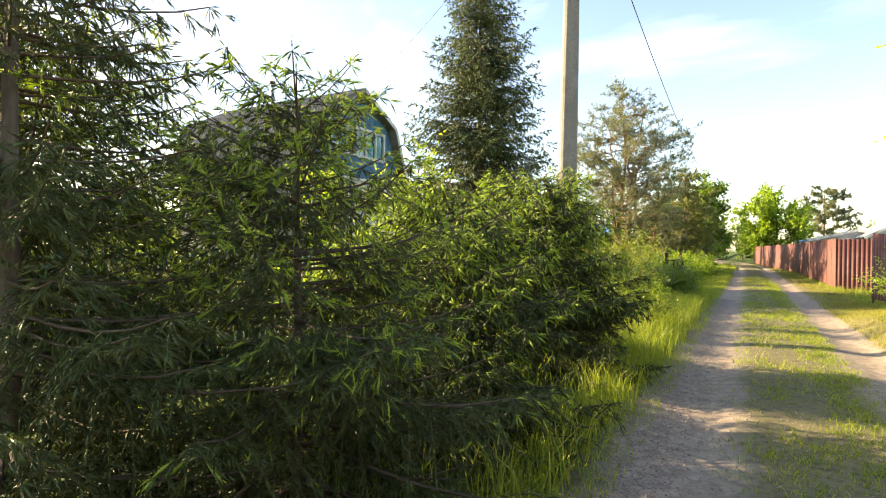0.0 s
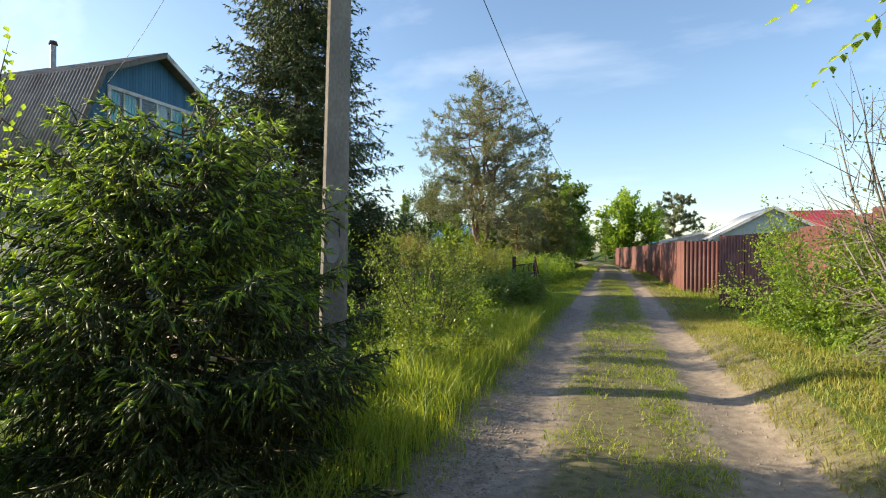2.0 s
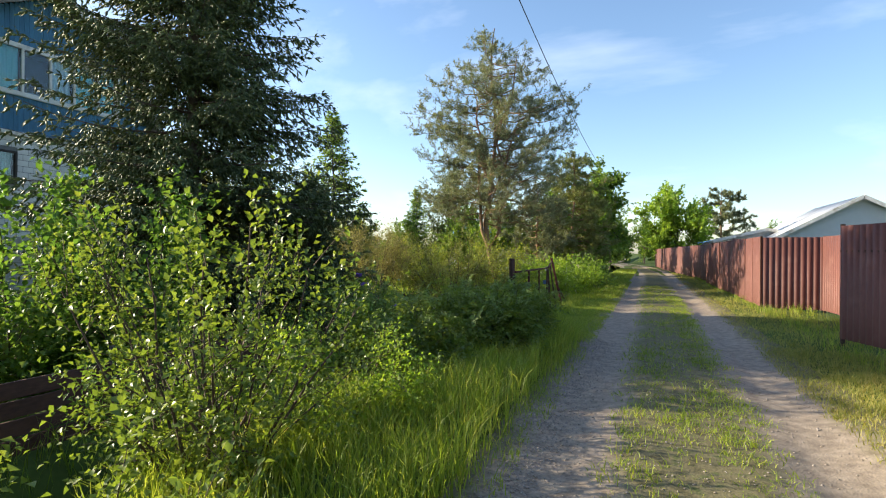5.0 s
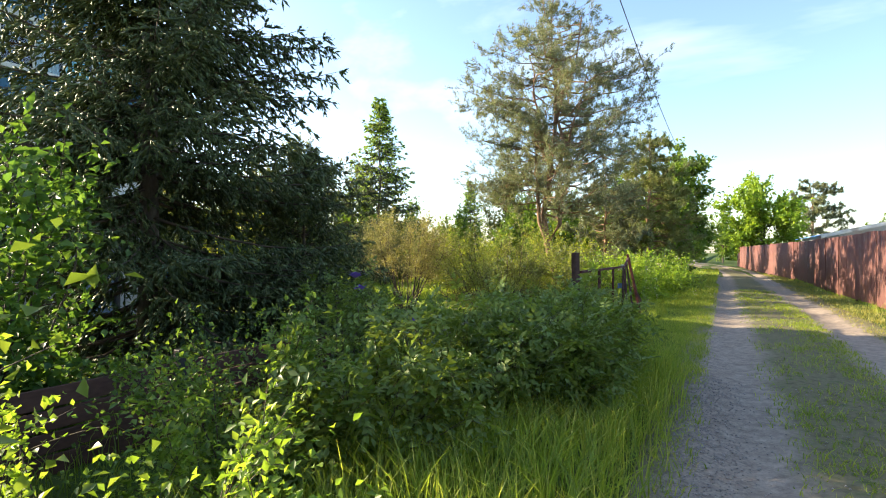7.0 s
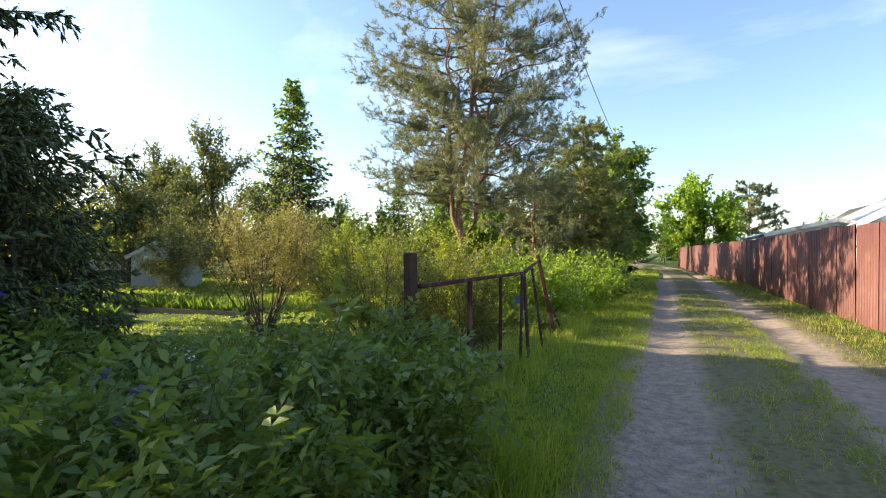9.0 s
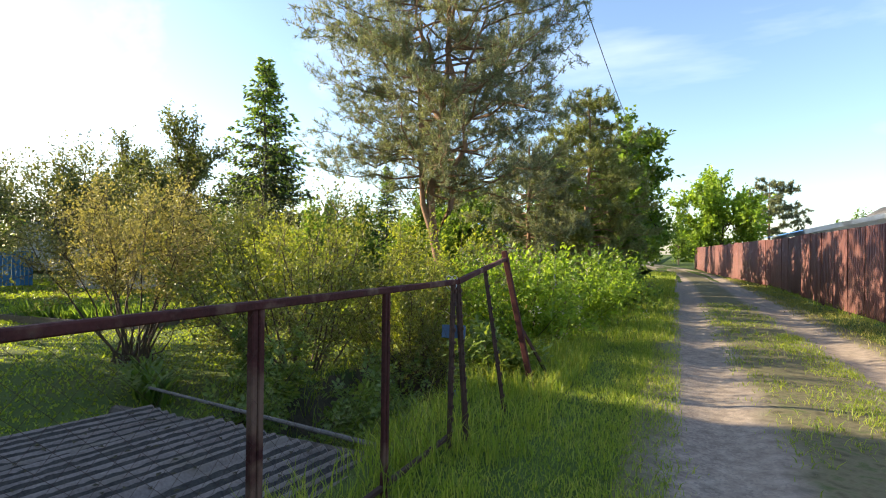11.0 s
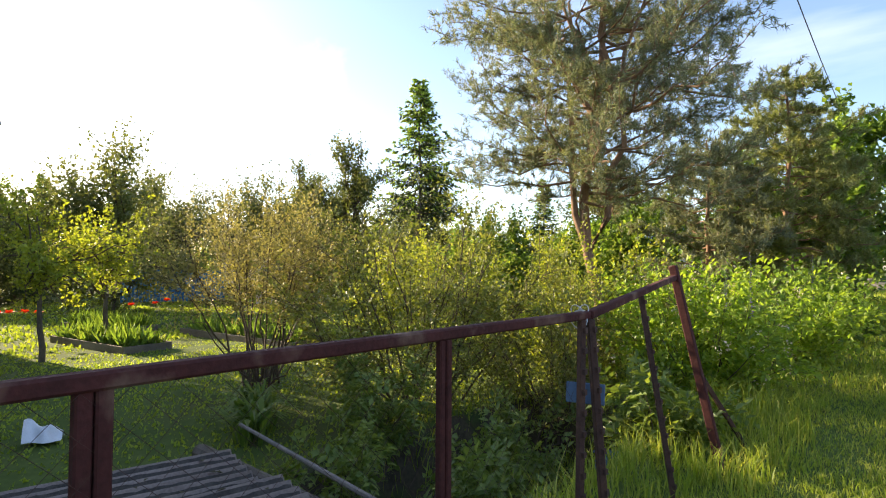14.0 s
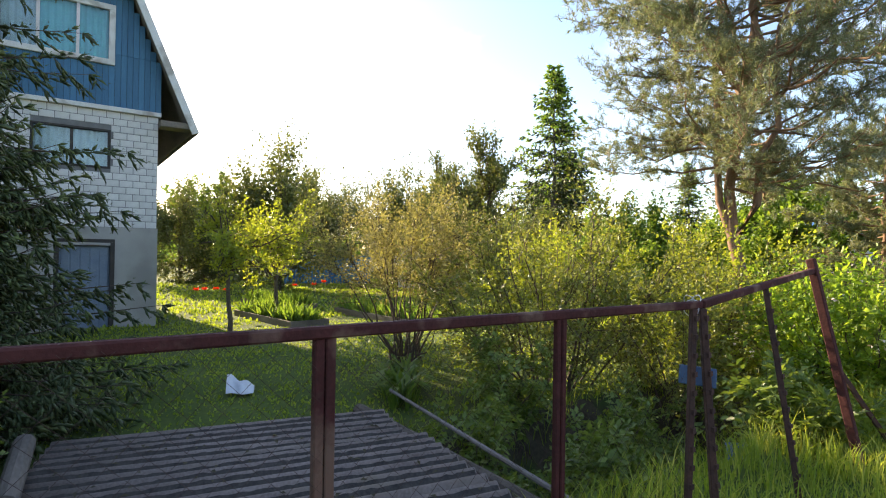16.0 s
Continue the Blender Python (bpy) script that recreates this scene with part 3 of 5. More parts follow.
def pine(name, loc, label, height, radius, seed, low=0.35, limbs_n=46, tufts=9, needles=18, nl=0.085, nw=0.006, fork=None, trunk_r=0.16, lean=(0, 0), leaf=None, bow=0.0):
    """A Scots pine: bare or forked trunk, crooked limbs and tufts of long needles."""
    rng = np.random.default_rng(seed)
    root = thing(name, loc, label, "pine tree")
    top = np.array([lean[0], lean[1], height])
    lead = curve_pts(np.zeros(3), top, 0, 12, rng, 0.006 * height)
    lead[:, 0] += bow * np.exp(-((lead[:, 2] - 3.0) / 1.6) ** 2)
    tp = [(lead, trunk_r, 0.02)]
    leaders = [lead]
    if fork:
        for (fz, fx, fy, ft) in fork:
            i = int(fz / height * 11)
            b = np.array([fx, fy, ft])
            p = curve_pts(lead[i], b, 0, 9, rng, 0.01 * height)
            p[1:4, :2] += (p[-1, :2] - p[0, :2]) * 0.14
            tp.append((p, trunk_r * 0.62, 0.015))
            leaders.append(p)
    tv, tq = tubes(tp, 8)
    fast_mesh("trunk", tv, tq, PINE_BARK, root, smooth=True)
    paths, TP, TD, small = [], [], [], []
    for li in range(limbs_n):
        ld = leaders[li % len(leaders)] if li % 3 else leaders[0]
        z = height * (low + (0.97 - low) * (li + 0.5) / limbs_n)
        zz = ld[:, 2]
        if z > zz[-1]:
            z = rng.uniform(low * height, zz[-1])
        a = np.array([np.interp(z, zz, ld[:, 0]), np.interp(z, zz, ld[:, 1]), z])
        f = (z / height - low) / (1 - low)
        prof = (0.8 + 0.4 * f) if f < 0.45 else 0.98 * (1 - f) ** 0.55 / 0.72
        az = li * 2.4 + rng.uniform(-0.6, 0.6)
        h = np.array([math.cos(az), math.sin(az), 0])
        ln = max(0.4, radius * max(0.13, prof) * rng.uniform(0.65, 1.05) - max(0, float(a @ h)))
        b = a + h * ln + np.array([0, 0, ln * rng.uniform(-0.05, 0.45)])
        pts = curve_pts(a, b, -0.06 * ln, 7, rng, 0.03 * ln)
        paths.append((pts, 0.008 + 0.009 * ln, 0.004))
        for s in range(max(4, int(ln * 8))):
            u = rng.uniform(0.22, 1.0)
            i = min(5, int(u * 6))
            p = pts[i] + (pts[i + 1] - pts[i]) * (u * 6 - i)
            d = unit((h * rng.uniform(0.2, 1.0) + rng.normal(size=3) * 0.6 + np.array([0, 0, 0.35]))[None])[0]
            sl = rng.uniform(0.25, 0.75) * (0.5 + 0.16 * ln)
            e = p + d * sl
            small.append((curve_pts(p, e, -0.03, 4), 0.006, 0.003))
            for g in range(tufts):
                w = 0.3 + 0.7 * (g + 1) / tufts
                dd = unit((d + rng.normal(size=3) * 0.45 + np.array([0, 0, 0.3]))[None])[0]
                TP.append(p + (e - p) * w + rng.normal(size=3) * 0.045)
                TD.append(dd)
    stem_parts(paths, root, PINE_BARK, "limb")
    v, q = tubes(small, 3)
    tagged(fast_mesh("twig", v, q, PINE_BARK, root), kind="stuff")
    TP, TD = np.array(TP), np.array(TD)
    ii = np.repeat(np.arange(len(TP)), needles)
    back = rng.uniform(0, 1, len(ii))
    P = TP[ii] - TD[ii] * (0.12 * back)[:, None]
    D = unit(TD[ii] * 0.9 + rng.normal(size=P.shape) * 0.62)
    v, f = needle_arrays(P, D, nl * rng.uniform(0.75, 1.25, len(P)), np.full(len(P), nw), rng)
    tagged(fast_mesh("crown", v, f, leaf or G_PINE, root), kind="stuff")
    return root


# ---- ground ----
def ground_z(x, y):
    x, y = np.asarray(x, float), np.asarray(y, float)
    z = -0.045 * np.exp(-((x + 0.38) / 0.3) ** 2) - 0.045 * np.exp(-((x - 1.48) / 0.3) ** 2)
    z = z + 0.02 * np.sin(x * 3.1 + y * 1.7) * np.sin(y * 0.9 - x * 1.3) * smooth01(0.3, 1.2, np.abs(x - 0.5))
    z = z - 0.3 * smooth01(-2.4, -5.5, x)
    ditch = smooth01(-2.55, -3.2, x) * smooth01(-5.0, -4.2, x) * smooth01(2.0, 6.0, y)
    z = z - 0.75 * ditch
    z = z - 0.12 * smooth01(-8, -14, x)
    z = z + 0.3 * smooth01(1.65, 2.7, x) * smooth01(17.5, 13.0, y)
    return z


def axis(fine, step, lo, hi, grow=1.16):
    a = list(np.arange(fine[0], fine[1], step))
    s, v = step, fine[1]
    while v < hi:
        a.append(v); s *= grow; v += s
    a.append(hi)
    s, v, pre = step, fine[0], []
    while v > lo:
        s *= grow; v -= s; pre.append(max(v, lo))
    return np.array(sorted(set(pre)) + a)


def sheet(name, xs, ys, zfun, material, label):
    X, Y = np.meshgrid(xs, ys)
    Z = zfun(X, Y)
    if name == "road":
        X = X + bend(Y)
    V = np.stack([X, Y, Z], -1).reshape(-1, 3)
    nx, ny = len(xs), len(ys)
    i = (np.arange(ny - 1)[:, None] * nx + np.arange(nx - 1)[None]).ravel()
    ob = fast_mesh(name, V, np.stack([i, i + 1, i + 1 + nx, i + nx], 1), material, smooth=True)
    return tagged(ob, label, "ground", kind="structure")


gx, gy = axis((-6.0, 4.0), 0.12, -1500, 1500), axis((-2.0, 30.0), 0.2, -1500, 2500)
sheet("ground", gx, gy, lambda x, y: ground_z(x, y) + 0.0, EARTH, "grassy earth of verges, gardens and ditch")
lane_x, lane_y = np.linspace(-1.15, 2.35, 44), axis((-4.0, 26.0), 0.1, -60, 170, 1.1)


def lane_z(x, y):
    tuck = smooth01(0.12, 0.0, np.minimum(x + 1.15, 2.35 - x))
    r = 0.006 * np.sin(x * 7 + 3 * np.sin(y * 0.7)) * np.sin(y * 1.9 + 2 * np.sin(x * 3))
    return ground_z(x, y) + 0.014 + r - 0.06 * tuck


def bend(y):
    return -0.00186 * np.clip(np.asarray(y, float) - 42.0, 0, 60) ** 2


lane = sheet("road", lane_x, lane_y, lane_z, LANE, "gravel and sand lane with two worn wheel tracks")
tagged(lane, category="lane")


def grass(name, label, n, xr, yr, hh, material, seed, width=0.006, keep=None, lean=0.35, clump=0.0, ypow=1.6, category="grass"):
    """Single blades of grass, thicker near the south end of the stretch."""
    rng = np.random.default_rng(seed)
    x = rng.uniform(*xr, n)
    y = yr[0] + (yr[1] - yr[0]) * rng.uniform(0, 1, n) ** ypow
    if clump:
        c = rng.integers(0, max(1, n // 14), n)
        cx, cy = rng.uniform(*xr, n), yr[0] + (yr[1] - yr[0]) * rng.uniform(0, 1, n) ** ypow
        sel = rng.uniform(size=n) < clump
        x, y = np.where(sel, cx[c] + rng.normal(size=n) * 0.05, x), np.where(sel, cy[c] + rng.normal(size=n) * 0.05, y)
    if keep is not None:
        k = keep(x, y, rng)
        x, y = x[k], y[k]
    n = len(x)
    h = rng.uniform(*hh, n) * (0.6 + 0.4 * (np.sin(x * 4.1 + 2 * np.sin(y * 1.3)) * np.sin(y * 2.7 + x) * 0.5 + 0.5))
    far = 1 + np.clip(y - 27, 0, 60) * 0.05
    w = width * far * rng.uniform(0.6, 1.3, n)
    base = np.stack([x, y, ground_z(x, y) - 0.01], 1)
    az = rng.uniform(0, 2 * np.pi, n)
    side = np.stack([np.cos(az), np.sin(az), 0 * az], 1) * w[:, None]
    la = rng.uniform(0, 2 * np.pi, n)
    ld = np.stack([np.cos(la), np.sin(la), 0 * la], 1) * (h * lean * rng.uniform(0.2, 1.6, n))[:, None]
    up = np.array([0, 0, 1.0])
    m = base + ld * 0.35 + up * (h * 0.6)[:, None]
    tip = base + ld * 1.1 + up * (h * rng.uniform(0.85, 1.0, n))[:, None]
    V = np.stack([base - side, base + side, m + side * 0.8, m - side * 0.8, tip], 1).reshape(-1, 3)
    b = np.arange(n)[:, None] * 5
    ob = fast_mesh(name, V, [b + np.array([[0, 1, 2, 3]]), b + np.array([[3, 2, 4]])], material)
    return tagged(ob, label, category, kind="stuff")

# ---- grass and verges ----
def patchy(freq, cut):
    def keep(x, y, rng):
        v = np.sin(x * freq + 1.3 * np.sin(y * freq * 0.63)) * np.sin(y * freq * 0.8 + 1.1 * np.sin(x * freq * 0.9 + 2)) + rng.normal(size=len(x)) * 0.35
        return v > cut
    return keep


grass("grass_lane_strip", "short worn grass between the wheel tracks", 40000, (-0.14, 1.18), (-1.0, 36.0), (0.025, 0.12), G_GRASS, 11, 0.0042, patchy(2.3, -0.3), 0.7, 0.8, 1.35)
grass("grass_strip_tufts", "green tufts along the edges of the worn strip", 16000, (0.72, 1.22), (-1.0, 30.0), (0.03, 0.11), G_GRASS, 31, 0.0042, None, 0.7, 0.97, 1.3)
grass("grass_west_verge", "tall lush grass along the lane", 34000, (-2.6, -0.85), (-0.5, 19.2), (0.18, 0.62), G_GRASS, 12, 0.0045, lambda x, y, r: (r.uniform(size=len(x)) < smooth01(-0.75, -1.3, x)) & ((y > 7.2) | (x > -1.35) | (r.uniform(size=len(x)) < 0.12)), 0.45, 0.5, 1.0)
grass("grass_track_edge", "short grass at the edge of the track", 22000, (-1.3, -0.68), (-0.5, 40.0), (0.03, 0.14), G_GRASS, 18, 0.0035, None, 0.6, 0.4, 1.2)
grass("grass_east_verge", "trodden yellowish grass beside the lane", 34000, (1.8, 3.8), (15.0, 62.0), (0.025, 0.13), G_DRY, 13, 0.0045, None, 0.6, 0.4, 1.5)
grass("grass_east_tall", "taller grass along the red fence", 10000, (2.85, 4.2), (4.0, 60.0), (0.1, 0.35), G_GRASS, 14, 0.005, None, 0.45, 0.6, 1.3)
grass("grass_bank", "short dense grass on the bank by the lane", 45000, (1.82, 3.6), (2.0, 19.0), (0.03, 0.13), G_DRY, 26, 0.0042, None, 0.6, 0.6, 1.1)
grass("grass_ditch", "rank grass in the ditch", 20000, (-5.2, -2.4), (3.0, 36.0), (0.15, 0.55), G_GRASS, 15, 0.005, lambda x, y, r: ~((y > 19.4) & (y < 28.5) & (x < -2.3) & ((y < 22.6) | (r.uniform(size=len(x)) < 0.6 * smooth01(-2.5, -3.1, x)))), 0.5, 0.5, 1.1)
DITCH_SOIL = surface("ditch_soil", (0.035, 0.03, 0.018), (0.11, 0.09, 0.055), 0.95, 3, 30, 0.8, stain=(0.05, 0.075, 0.022), spec=0.15)
sheet("ditch_bed", np.linspace(-5.1, -2.75, 30), np.linspace(18.0, 29.0, 90), lambda x, y: ground_z(x, y) + 0.012 + 0.015 * np.sin(x * 9 + y * 4) * np.sin(y * 7) - 0.06 * smooth01(0.25, 0.0, np.minimum(np.minimum(x + 5.1, -2.75 - x), np.minimum(y - 18.0, 29.0 - y))), DITCH_SOIL, "bare dark soil and rotten leaves in the ditch")
grass("grass_gate_verge", "fresh grass in front of the gate", 38000, (-2.4, -0.75), (18.6, 28.0), (0.025, 0.1), G_GRASS, 17, 0.0035, None, 0.55, 0.4, 1.1)
grass("grass_gate_tufts", "grass tufts at the gate posts", 5000, (-2.7, -1.7), (19.2, 27.0), (0.12, 0.4), G_GRASS, 19, 0.004, None, 0.4, 0.85, 1.0)
grass("grass_far_verge", "grass along the lane beyond the gate", 12000, (-2.4, -0.8), (28.0, 62.0), (0.06, 0.28), G_GRASS, 20, 0.006, None, 0.5, 0.4, 1.4)
grass("lawn", "mown garden lawn beside the house", 48000, (-15.0, -4.7), (14.0, 32.0), (0.025, 0.075), G_LAWN, 16, 0.013, None, 0.6, 0.2, 1.0, "lawn")


grass("garden_grass", "rough garden grass behind the house", 22000, (-32.0, -14.5), (20.5, 44.0), (0.06, 0.16), G_LAWN, 24, 0.028, None, 0.6, 0.3, 1.0)
grass("garden_grass_north", "rough garden grass beneath the pine", 16000, (-14.5, -4.8), (29.0, 50.0), (0.1, 0.35), G_GRASS, 25, 0.016, None, 0.5, 0.4, 1.2)


def gravel(name, label, n, seed):
    rng = np.random.default_rng(seed)
    x = np.concatenate([rng.normal(-0.62, 0.16, n * 2 // 3), rng.uniform(-0.8, 1.9, n - n * 2 // 3)])
    y = -1 + 20 * rng.uniform(0, 1, n) ** 1.2
    s = rng.uniform(0.004, 0.013, n)
    o = np.array([[1, 0, 0], [0, 1, 0], [-1, 0, 0], [0, -1, 0], [0, 0, 0.8], [0, 0, -0.5]], float)
    jit = rng.uniform(0.6, 1.3, (n, 6, 1))
    c = np.stack([x, y, lane_z(x, y) + s * 0.25], 1)
    V = (c[:, None] + o[None] * s[:, None, None] * jit).reshape(-1, 3)
    f = np.array([[0, 1, 4], [1, 2, 4], [2, 3, 4], [3, 0, 4], [1, 0, 5], [2, 1, 5], [3, 2, 5], [0, 3, 5]])
    ob = fast_mesh(name, V, (np.arange(n)[:, None, None] * 6 + f[None]).reshape(-1, 3), STONE)
    return tagged(ob, label, "gravel", kind="stuff")


gravel("gravel", "loose grey stones on the wheel track", 12000, 21)


# ---- summer house with a blue gambrel gable ----
def gable_top(y):
    y = abs(y)
    return 8.97 - y * (8.97 - 7.7) / 2.4 if y < 2.4 else 7.7 - (y - 2.4) * (7.7 - 4.8) / 1.25


def corrugated(length, width, period, depth, sub=6, drop=None):
    """A wavy sheet: waves along x over length, straight along y over width."""
    n = max(4, int(length / period * sub))
    u = np.linspace(0, length, n + 1)
    z = depth * 0.5 * np.sin(u / period * 2 * np.pi)
    V = np.concatenate([np.stack([u, 0 * u, z], 1), np.stack([u, 0 * u + width, z], 1),
                        np.stack([u, 0 * u, z - 0.006], 1), np.stack([u, 0 * u + width, z - 0.006], 1)])
    i = np.arange(n)
    m = n + 1
    F = np.concatenate([np.stack([i, i + 1, i + 1 + m, i + m], 1), np.stack([i + 2 * m, i + 3 * m, i + 1 + 3 * m, i + 1 + 2 * m], 1),
                        np.stack([i, i + 2 * m, i + 1 + 2 * m, i + 1], 1), np.stack([i + m, i + 1 + m, i + 1 + 3 * m, i + 3 * m], 1)])
    return V, F


def window(parent, name, y0, y1, z0, z1, x, frame_mat, bars, curtain, fw=0.07, label=""):
    bm = bmesh.new()
    for lo, hi in (((y0, z0), (y1, z0 + fw)), ((y0, z1 - fw), (y1, z1)), ((y0, z0 + fw), (y0 + fw, z1 - fw)), ((y1 - fw, z0 + fw), (y1, z1 - fw))):
        box(bm, (x - 0.06, lo[0], lo[1]), (x + 0.03, hi[0], hi[1]), 0.006)
    for b in bars:
        box(bm, (x - 0.05, b - 0.03, z0 + fw), (x + 0.02, b + 0.03, z1 - fw), 0.005)
    fr = part(name, bm, frame_mat, parent, label)
    edges = [y0 + fw] + list(bars) + [y1 - fw]
    for k in range(len(edges) - 1):
        a = edges[k] + (0.03 if k else 0)
        b = edges[k + 1] - (0.03 if k < len(edges) - 2 else 0)
        pane = part("pane", boxed((x - 0.03, a, z0 + fw), (x - 0.022, b, z1 - fw)), GLASS, fr)
        pane.visible_shadow = False
        c = curtain[k % len(curtain)]
        if c:
            n = 24
            yy = np.linspace(a, b, n)
            xx = x - 0.13 + 0.025 * np.sin(np.arange(n) * 1.3)
            V = np.concatenate([np.stack([xx, yy, 0 * yy + z0 + 0.02], 1), np.stack([xx, yy, 0 * yy + z1 - 0.02], 1)])
            i = np.arange(n - 1)
            fast_mesh("curtain", V, np.stack([i, i + 1, i + 1 + n, i + n], 1), c, fr)
    return fr


def summer_house():
    h = thing("summer_house", (-15.0, 18.9, -0.57), "two-storey white brick summer house with blue gambrel gable", "house")
    W, D = 2.95, 8.0
    zp, zb = 2.41, 5.02
    bm = bmesh.new()
    # grey plastered base storey with a door recess
    box(bm, (-D, -W, -0.3), (-0.3, W, zp))
    box(bm, (-0.3, -W, -0.3), (0.03, 1.05, zp))
    box(bm, (-0.3, 2.1, -0.3), (0.03, W + 0.02, zp))
    box(bm, (-0.3, 1.05, 2.0), (0.03, 2.1, zp))
    part("plinth", bm, PLASTER, h, "grey cement-plastered base storey")
    door_paint = surface("blue_grey_door", (0.14, 0.19, 0.26), (0.22, 0.28, 0.35), 0.6, 4, 40, 0.2)
    dr = part("door", boxed((-0.16, 1.09, 0.02), (-0.1, 2.03, 1.98), 0.008), door_paint, h, "faded blue-grey plank door")
    for k in range(5):
        part("plank", boxed((-0.1, 1.12 + k * 0.18, 0.05), (-0.085, 1.27 + k * 0.18, 1.95), 0.004), door_paint, dr)
    part("handle", rod(bmesh.new(), (-0.07, 1.2, 1.0), (-0.07, 1.2, 1.14), 0.012), DARK_WOOD, dr)
    bm = bmesh.new()
    box(bm, (-0.2, 2.03, 0.0), (0.035, 2.12, 2.06), 0.006)
    box(bm, (-0.2, 1.0, 0.0), (0.035, 1.09, 2.06), 0.006)
    box(bm, (-0.2, 1.0, 2.06), (0.035, 2.12, 2.14), 0.006)
    part("door_frame", bm, DARK_WOOD, h)
    wins = ((-1.92, -0.78, 3.76, 4.62), (0.55, 2.0, 3.72, 4.6))
    # mortar core with openings
    bm = bmesh.new()
    box(bm, (-D, -W, zp), (-0.3, W, zb))
    xs = [-W, wins[0][0], wins[0][1], wins[1][0], wins[1][1], W]
    for k in range(5):
        if k in (1, 3):
            w = wins[k // 2]
            box(bm, (-0.3, xs[k], zp), (-0.012, xs[k + 1], w[2]))
            box(bm, (-0.3, xs[k], w[3]), (-0.012, xs[k + 1], zb))
        else:
            box(bm, (-0.3, xs[k], zp), (-0.012, xs[k + 1], zb))
    core = part("brick_wall", bm, MORTAR, h, "white silicate brick wall with dark joints")
    row, bl = (zb - zp) / 17, 0.27
    full = bpy.data.meshes.new("brick")
    bm = boxed((-0.05, 0.006, 0.006), (0.0, bl - 0.006, row - 0.006), 0.004)
    bm.to_mesh(full); bm.free()
    full.materials.append(BRICK)
    half = bpy.data.meshes.new("brick_half")
    bm = boxed((-0.05, 0.006, 0.006), (0.0, bl / 2 - 0.006, row - 0.006), 0.004)
    bm.to_mesh(half); bm.free()
    half.materials.append(BRICK)
    rng = random.Random(5)
    for r in range(17):
        z = zp + r * row
        y = -W - (bl / 2 if r % 2 else 0)
        while y < W - 0.02:
            a, b = max(y, -W), min(y + bl, W)
            inside = [w for w in wins if z + row > w[2] + 0.03 and z < w[3] - 0.03 and b > w[0] + 0.04 and a < w[1] - 0.04]
            spans = [(a, b)]
            for w in inside:
                spans = [s for s in ((a, min(b, w[0])), (max(a, w[1]), b)) if s[1] - s[0] > 0.05]
            for s in spans:
                ln = s[1] - s[0]
                me = full if ln > bl * 0.75 else half
                o = new("brick", me)
                o.parent = core
                o.location = (rng.uniform(-0.002, 0.004), s[0], z)
                o.scale = (1, ln / (bl if me == full else bl / 2), 1)
            y += bl
    # band, gable boards, window strip
    part("ledge", boxed((-0.05, -W - 0.05, zb), (0.09, W + 0.05, zb + 0.1), 0.01), WHITE_WOOD, h, "weathered ledge board")
    back = bmesh.new()
    prof = [(-3.0, zb + 0.1), (3.0, zb + 0.1), (3.0, gable_top(3.0) - 0.06), (2.4, 7.6), (0, 8.87), (-2.4, 7.6), (-3.0, gable_top(3.0) - 0.06)]
    sw = (-1.97, 2.05, 6.05, 7.4)
    for lo, hi in (((-3.0, zb + 0.1), (3.0, sw[2])), ((-3.0, sw[2]), (sw[0], 6.3)), ((sw[1], sw[2]), (3.0, 6.3))):
        box(back, (-0.12, lo[0], lo[1]), (-0.02, hi[0], hi[1]))
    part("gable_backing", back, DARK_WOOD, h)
    gab = part("gable", boxed((-0.1, -2.6, zb + 0.1), (-0.03, 2.6, zb + 0.2)), BLUE_WOOD, h, "blue painted board gable")
    bw = 0.118
    for k in range(int(6.1 / bw)):
        y = -3.02 + k * bw
        ym = y + bw / 2
        top = min(gable_top(y), gable_top(y + bw)) - 0.05
        for z0, z1 in ((zb + 0.1, sw[2] if sw[0] < ym < sw[1] else 6.32), (sw[3] if sw[0] < ym < sw[1] else 6.32, top)):
            if z1 - z0 > 0.05:
                part("board", boxed((-0.03, y + 0.003, z0), (0.0 if z0 < 6 else 0.012, y + bw - 0.003, z1), 0.003), BLUE_WOOD, gab)
    win_strip = window(h, "window", sw[0], sw[1], sw[2], sw[3], 0.03, WHITE_WOOD, (-1.35, -0.7, 0.0, 0.65, 1.35), (CYAN_CURTAIN, CYAN_CURTAIN, None, PALE_CURTAIN, CYAN_CURTAIN, CYAN_CURTAIN), 0.12, "long attic window with flaking white frame")
    for w in wins:
        window(h, "window", *w[:2], *w[2:], -0.03, DARK_WOOD, ((w[0] + w[1]) / 2,), (PALE_CURTAIN,), 0.05, "dark-framed window with drawn pale curtain")
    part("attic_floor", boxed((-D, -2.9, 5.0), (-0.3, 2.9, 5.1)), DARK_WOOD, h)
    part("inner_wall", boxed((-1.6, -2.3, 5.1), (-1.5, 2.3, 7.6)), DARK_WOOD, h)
    # roof slopes of wavy slate
    pts = ((-3.68, 4.72), (-2.42, 7.72), (0, 9.0), (2.42, 7.72), (3.68, 4.72))
    for k in range(4):
        (ya, za), (yb, zb2) = pts[k], pts[k + 1]
        ln = math.hypot(yb - ya, zb2 - za)
        V, F = corrugated(D + 0.9, ln + 0.06, 0.15, 0.05)
        d = np.array([0, (yb - ya) / ln, (zb2 - za) / ln])
        nrm = np.array([0, -d[2], d[1]])
        P = np.array([-D - 0.45, ya, za]) + V[:, :1] * np.array([[1, 0, 0]]) + V[:, 1:2] * d + V[:, 2:] * nrm + nrm * 0.03
        fast_mesh("roof_slope", P, F, SLATE, h, "grey wavy slate roof")
        bm = bmesh.new()
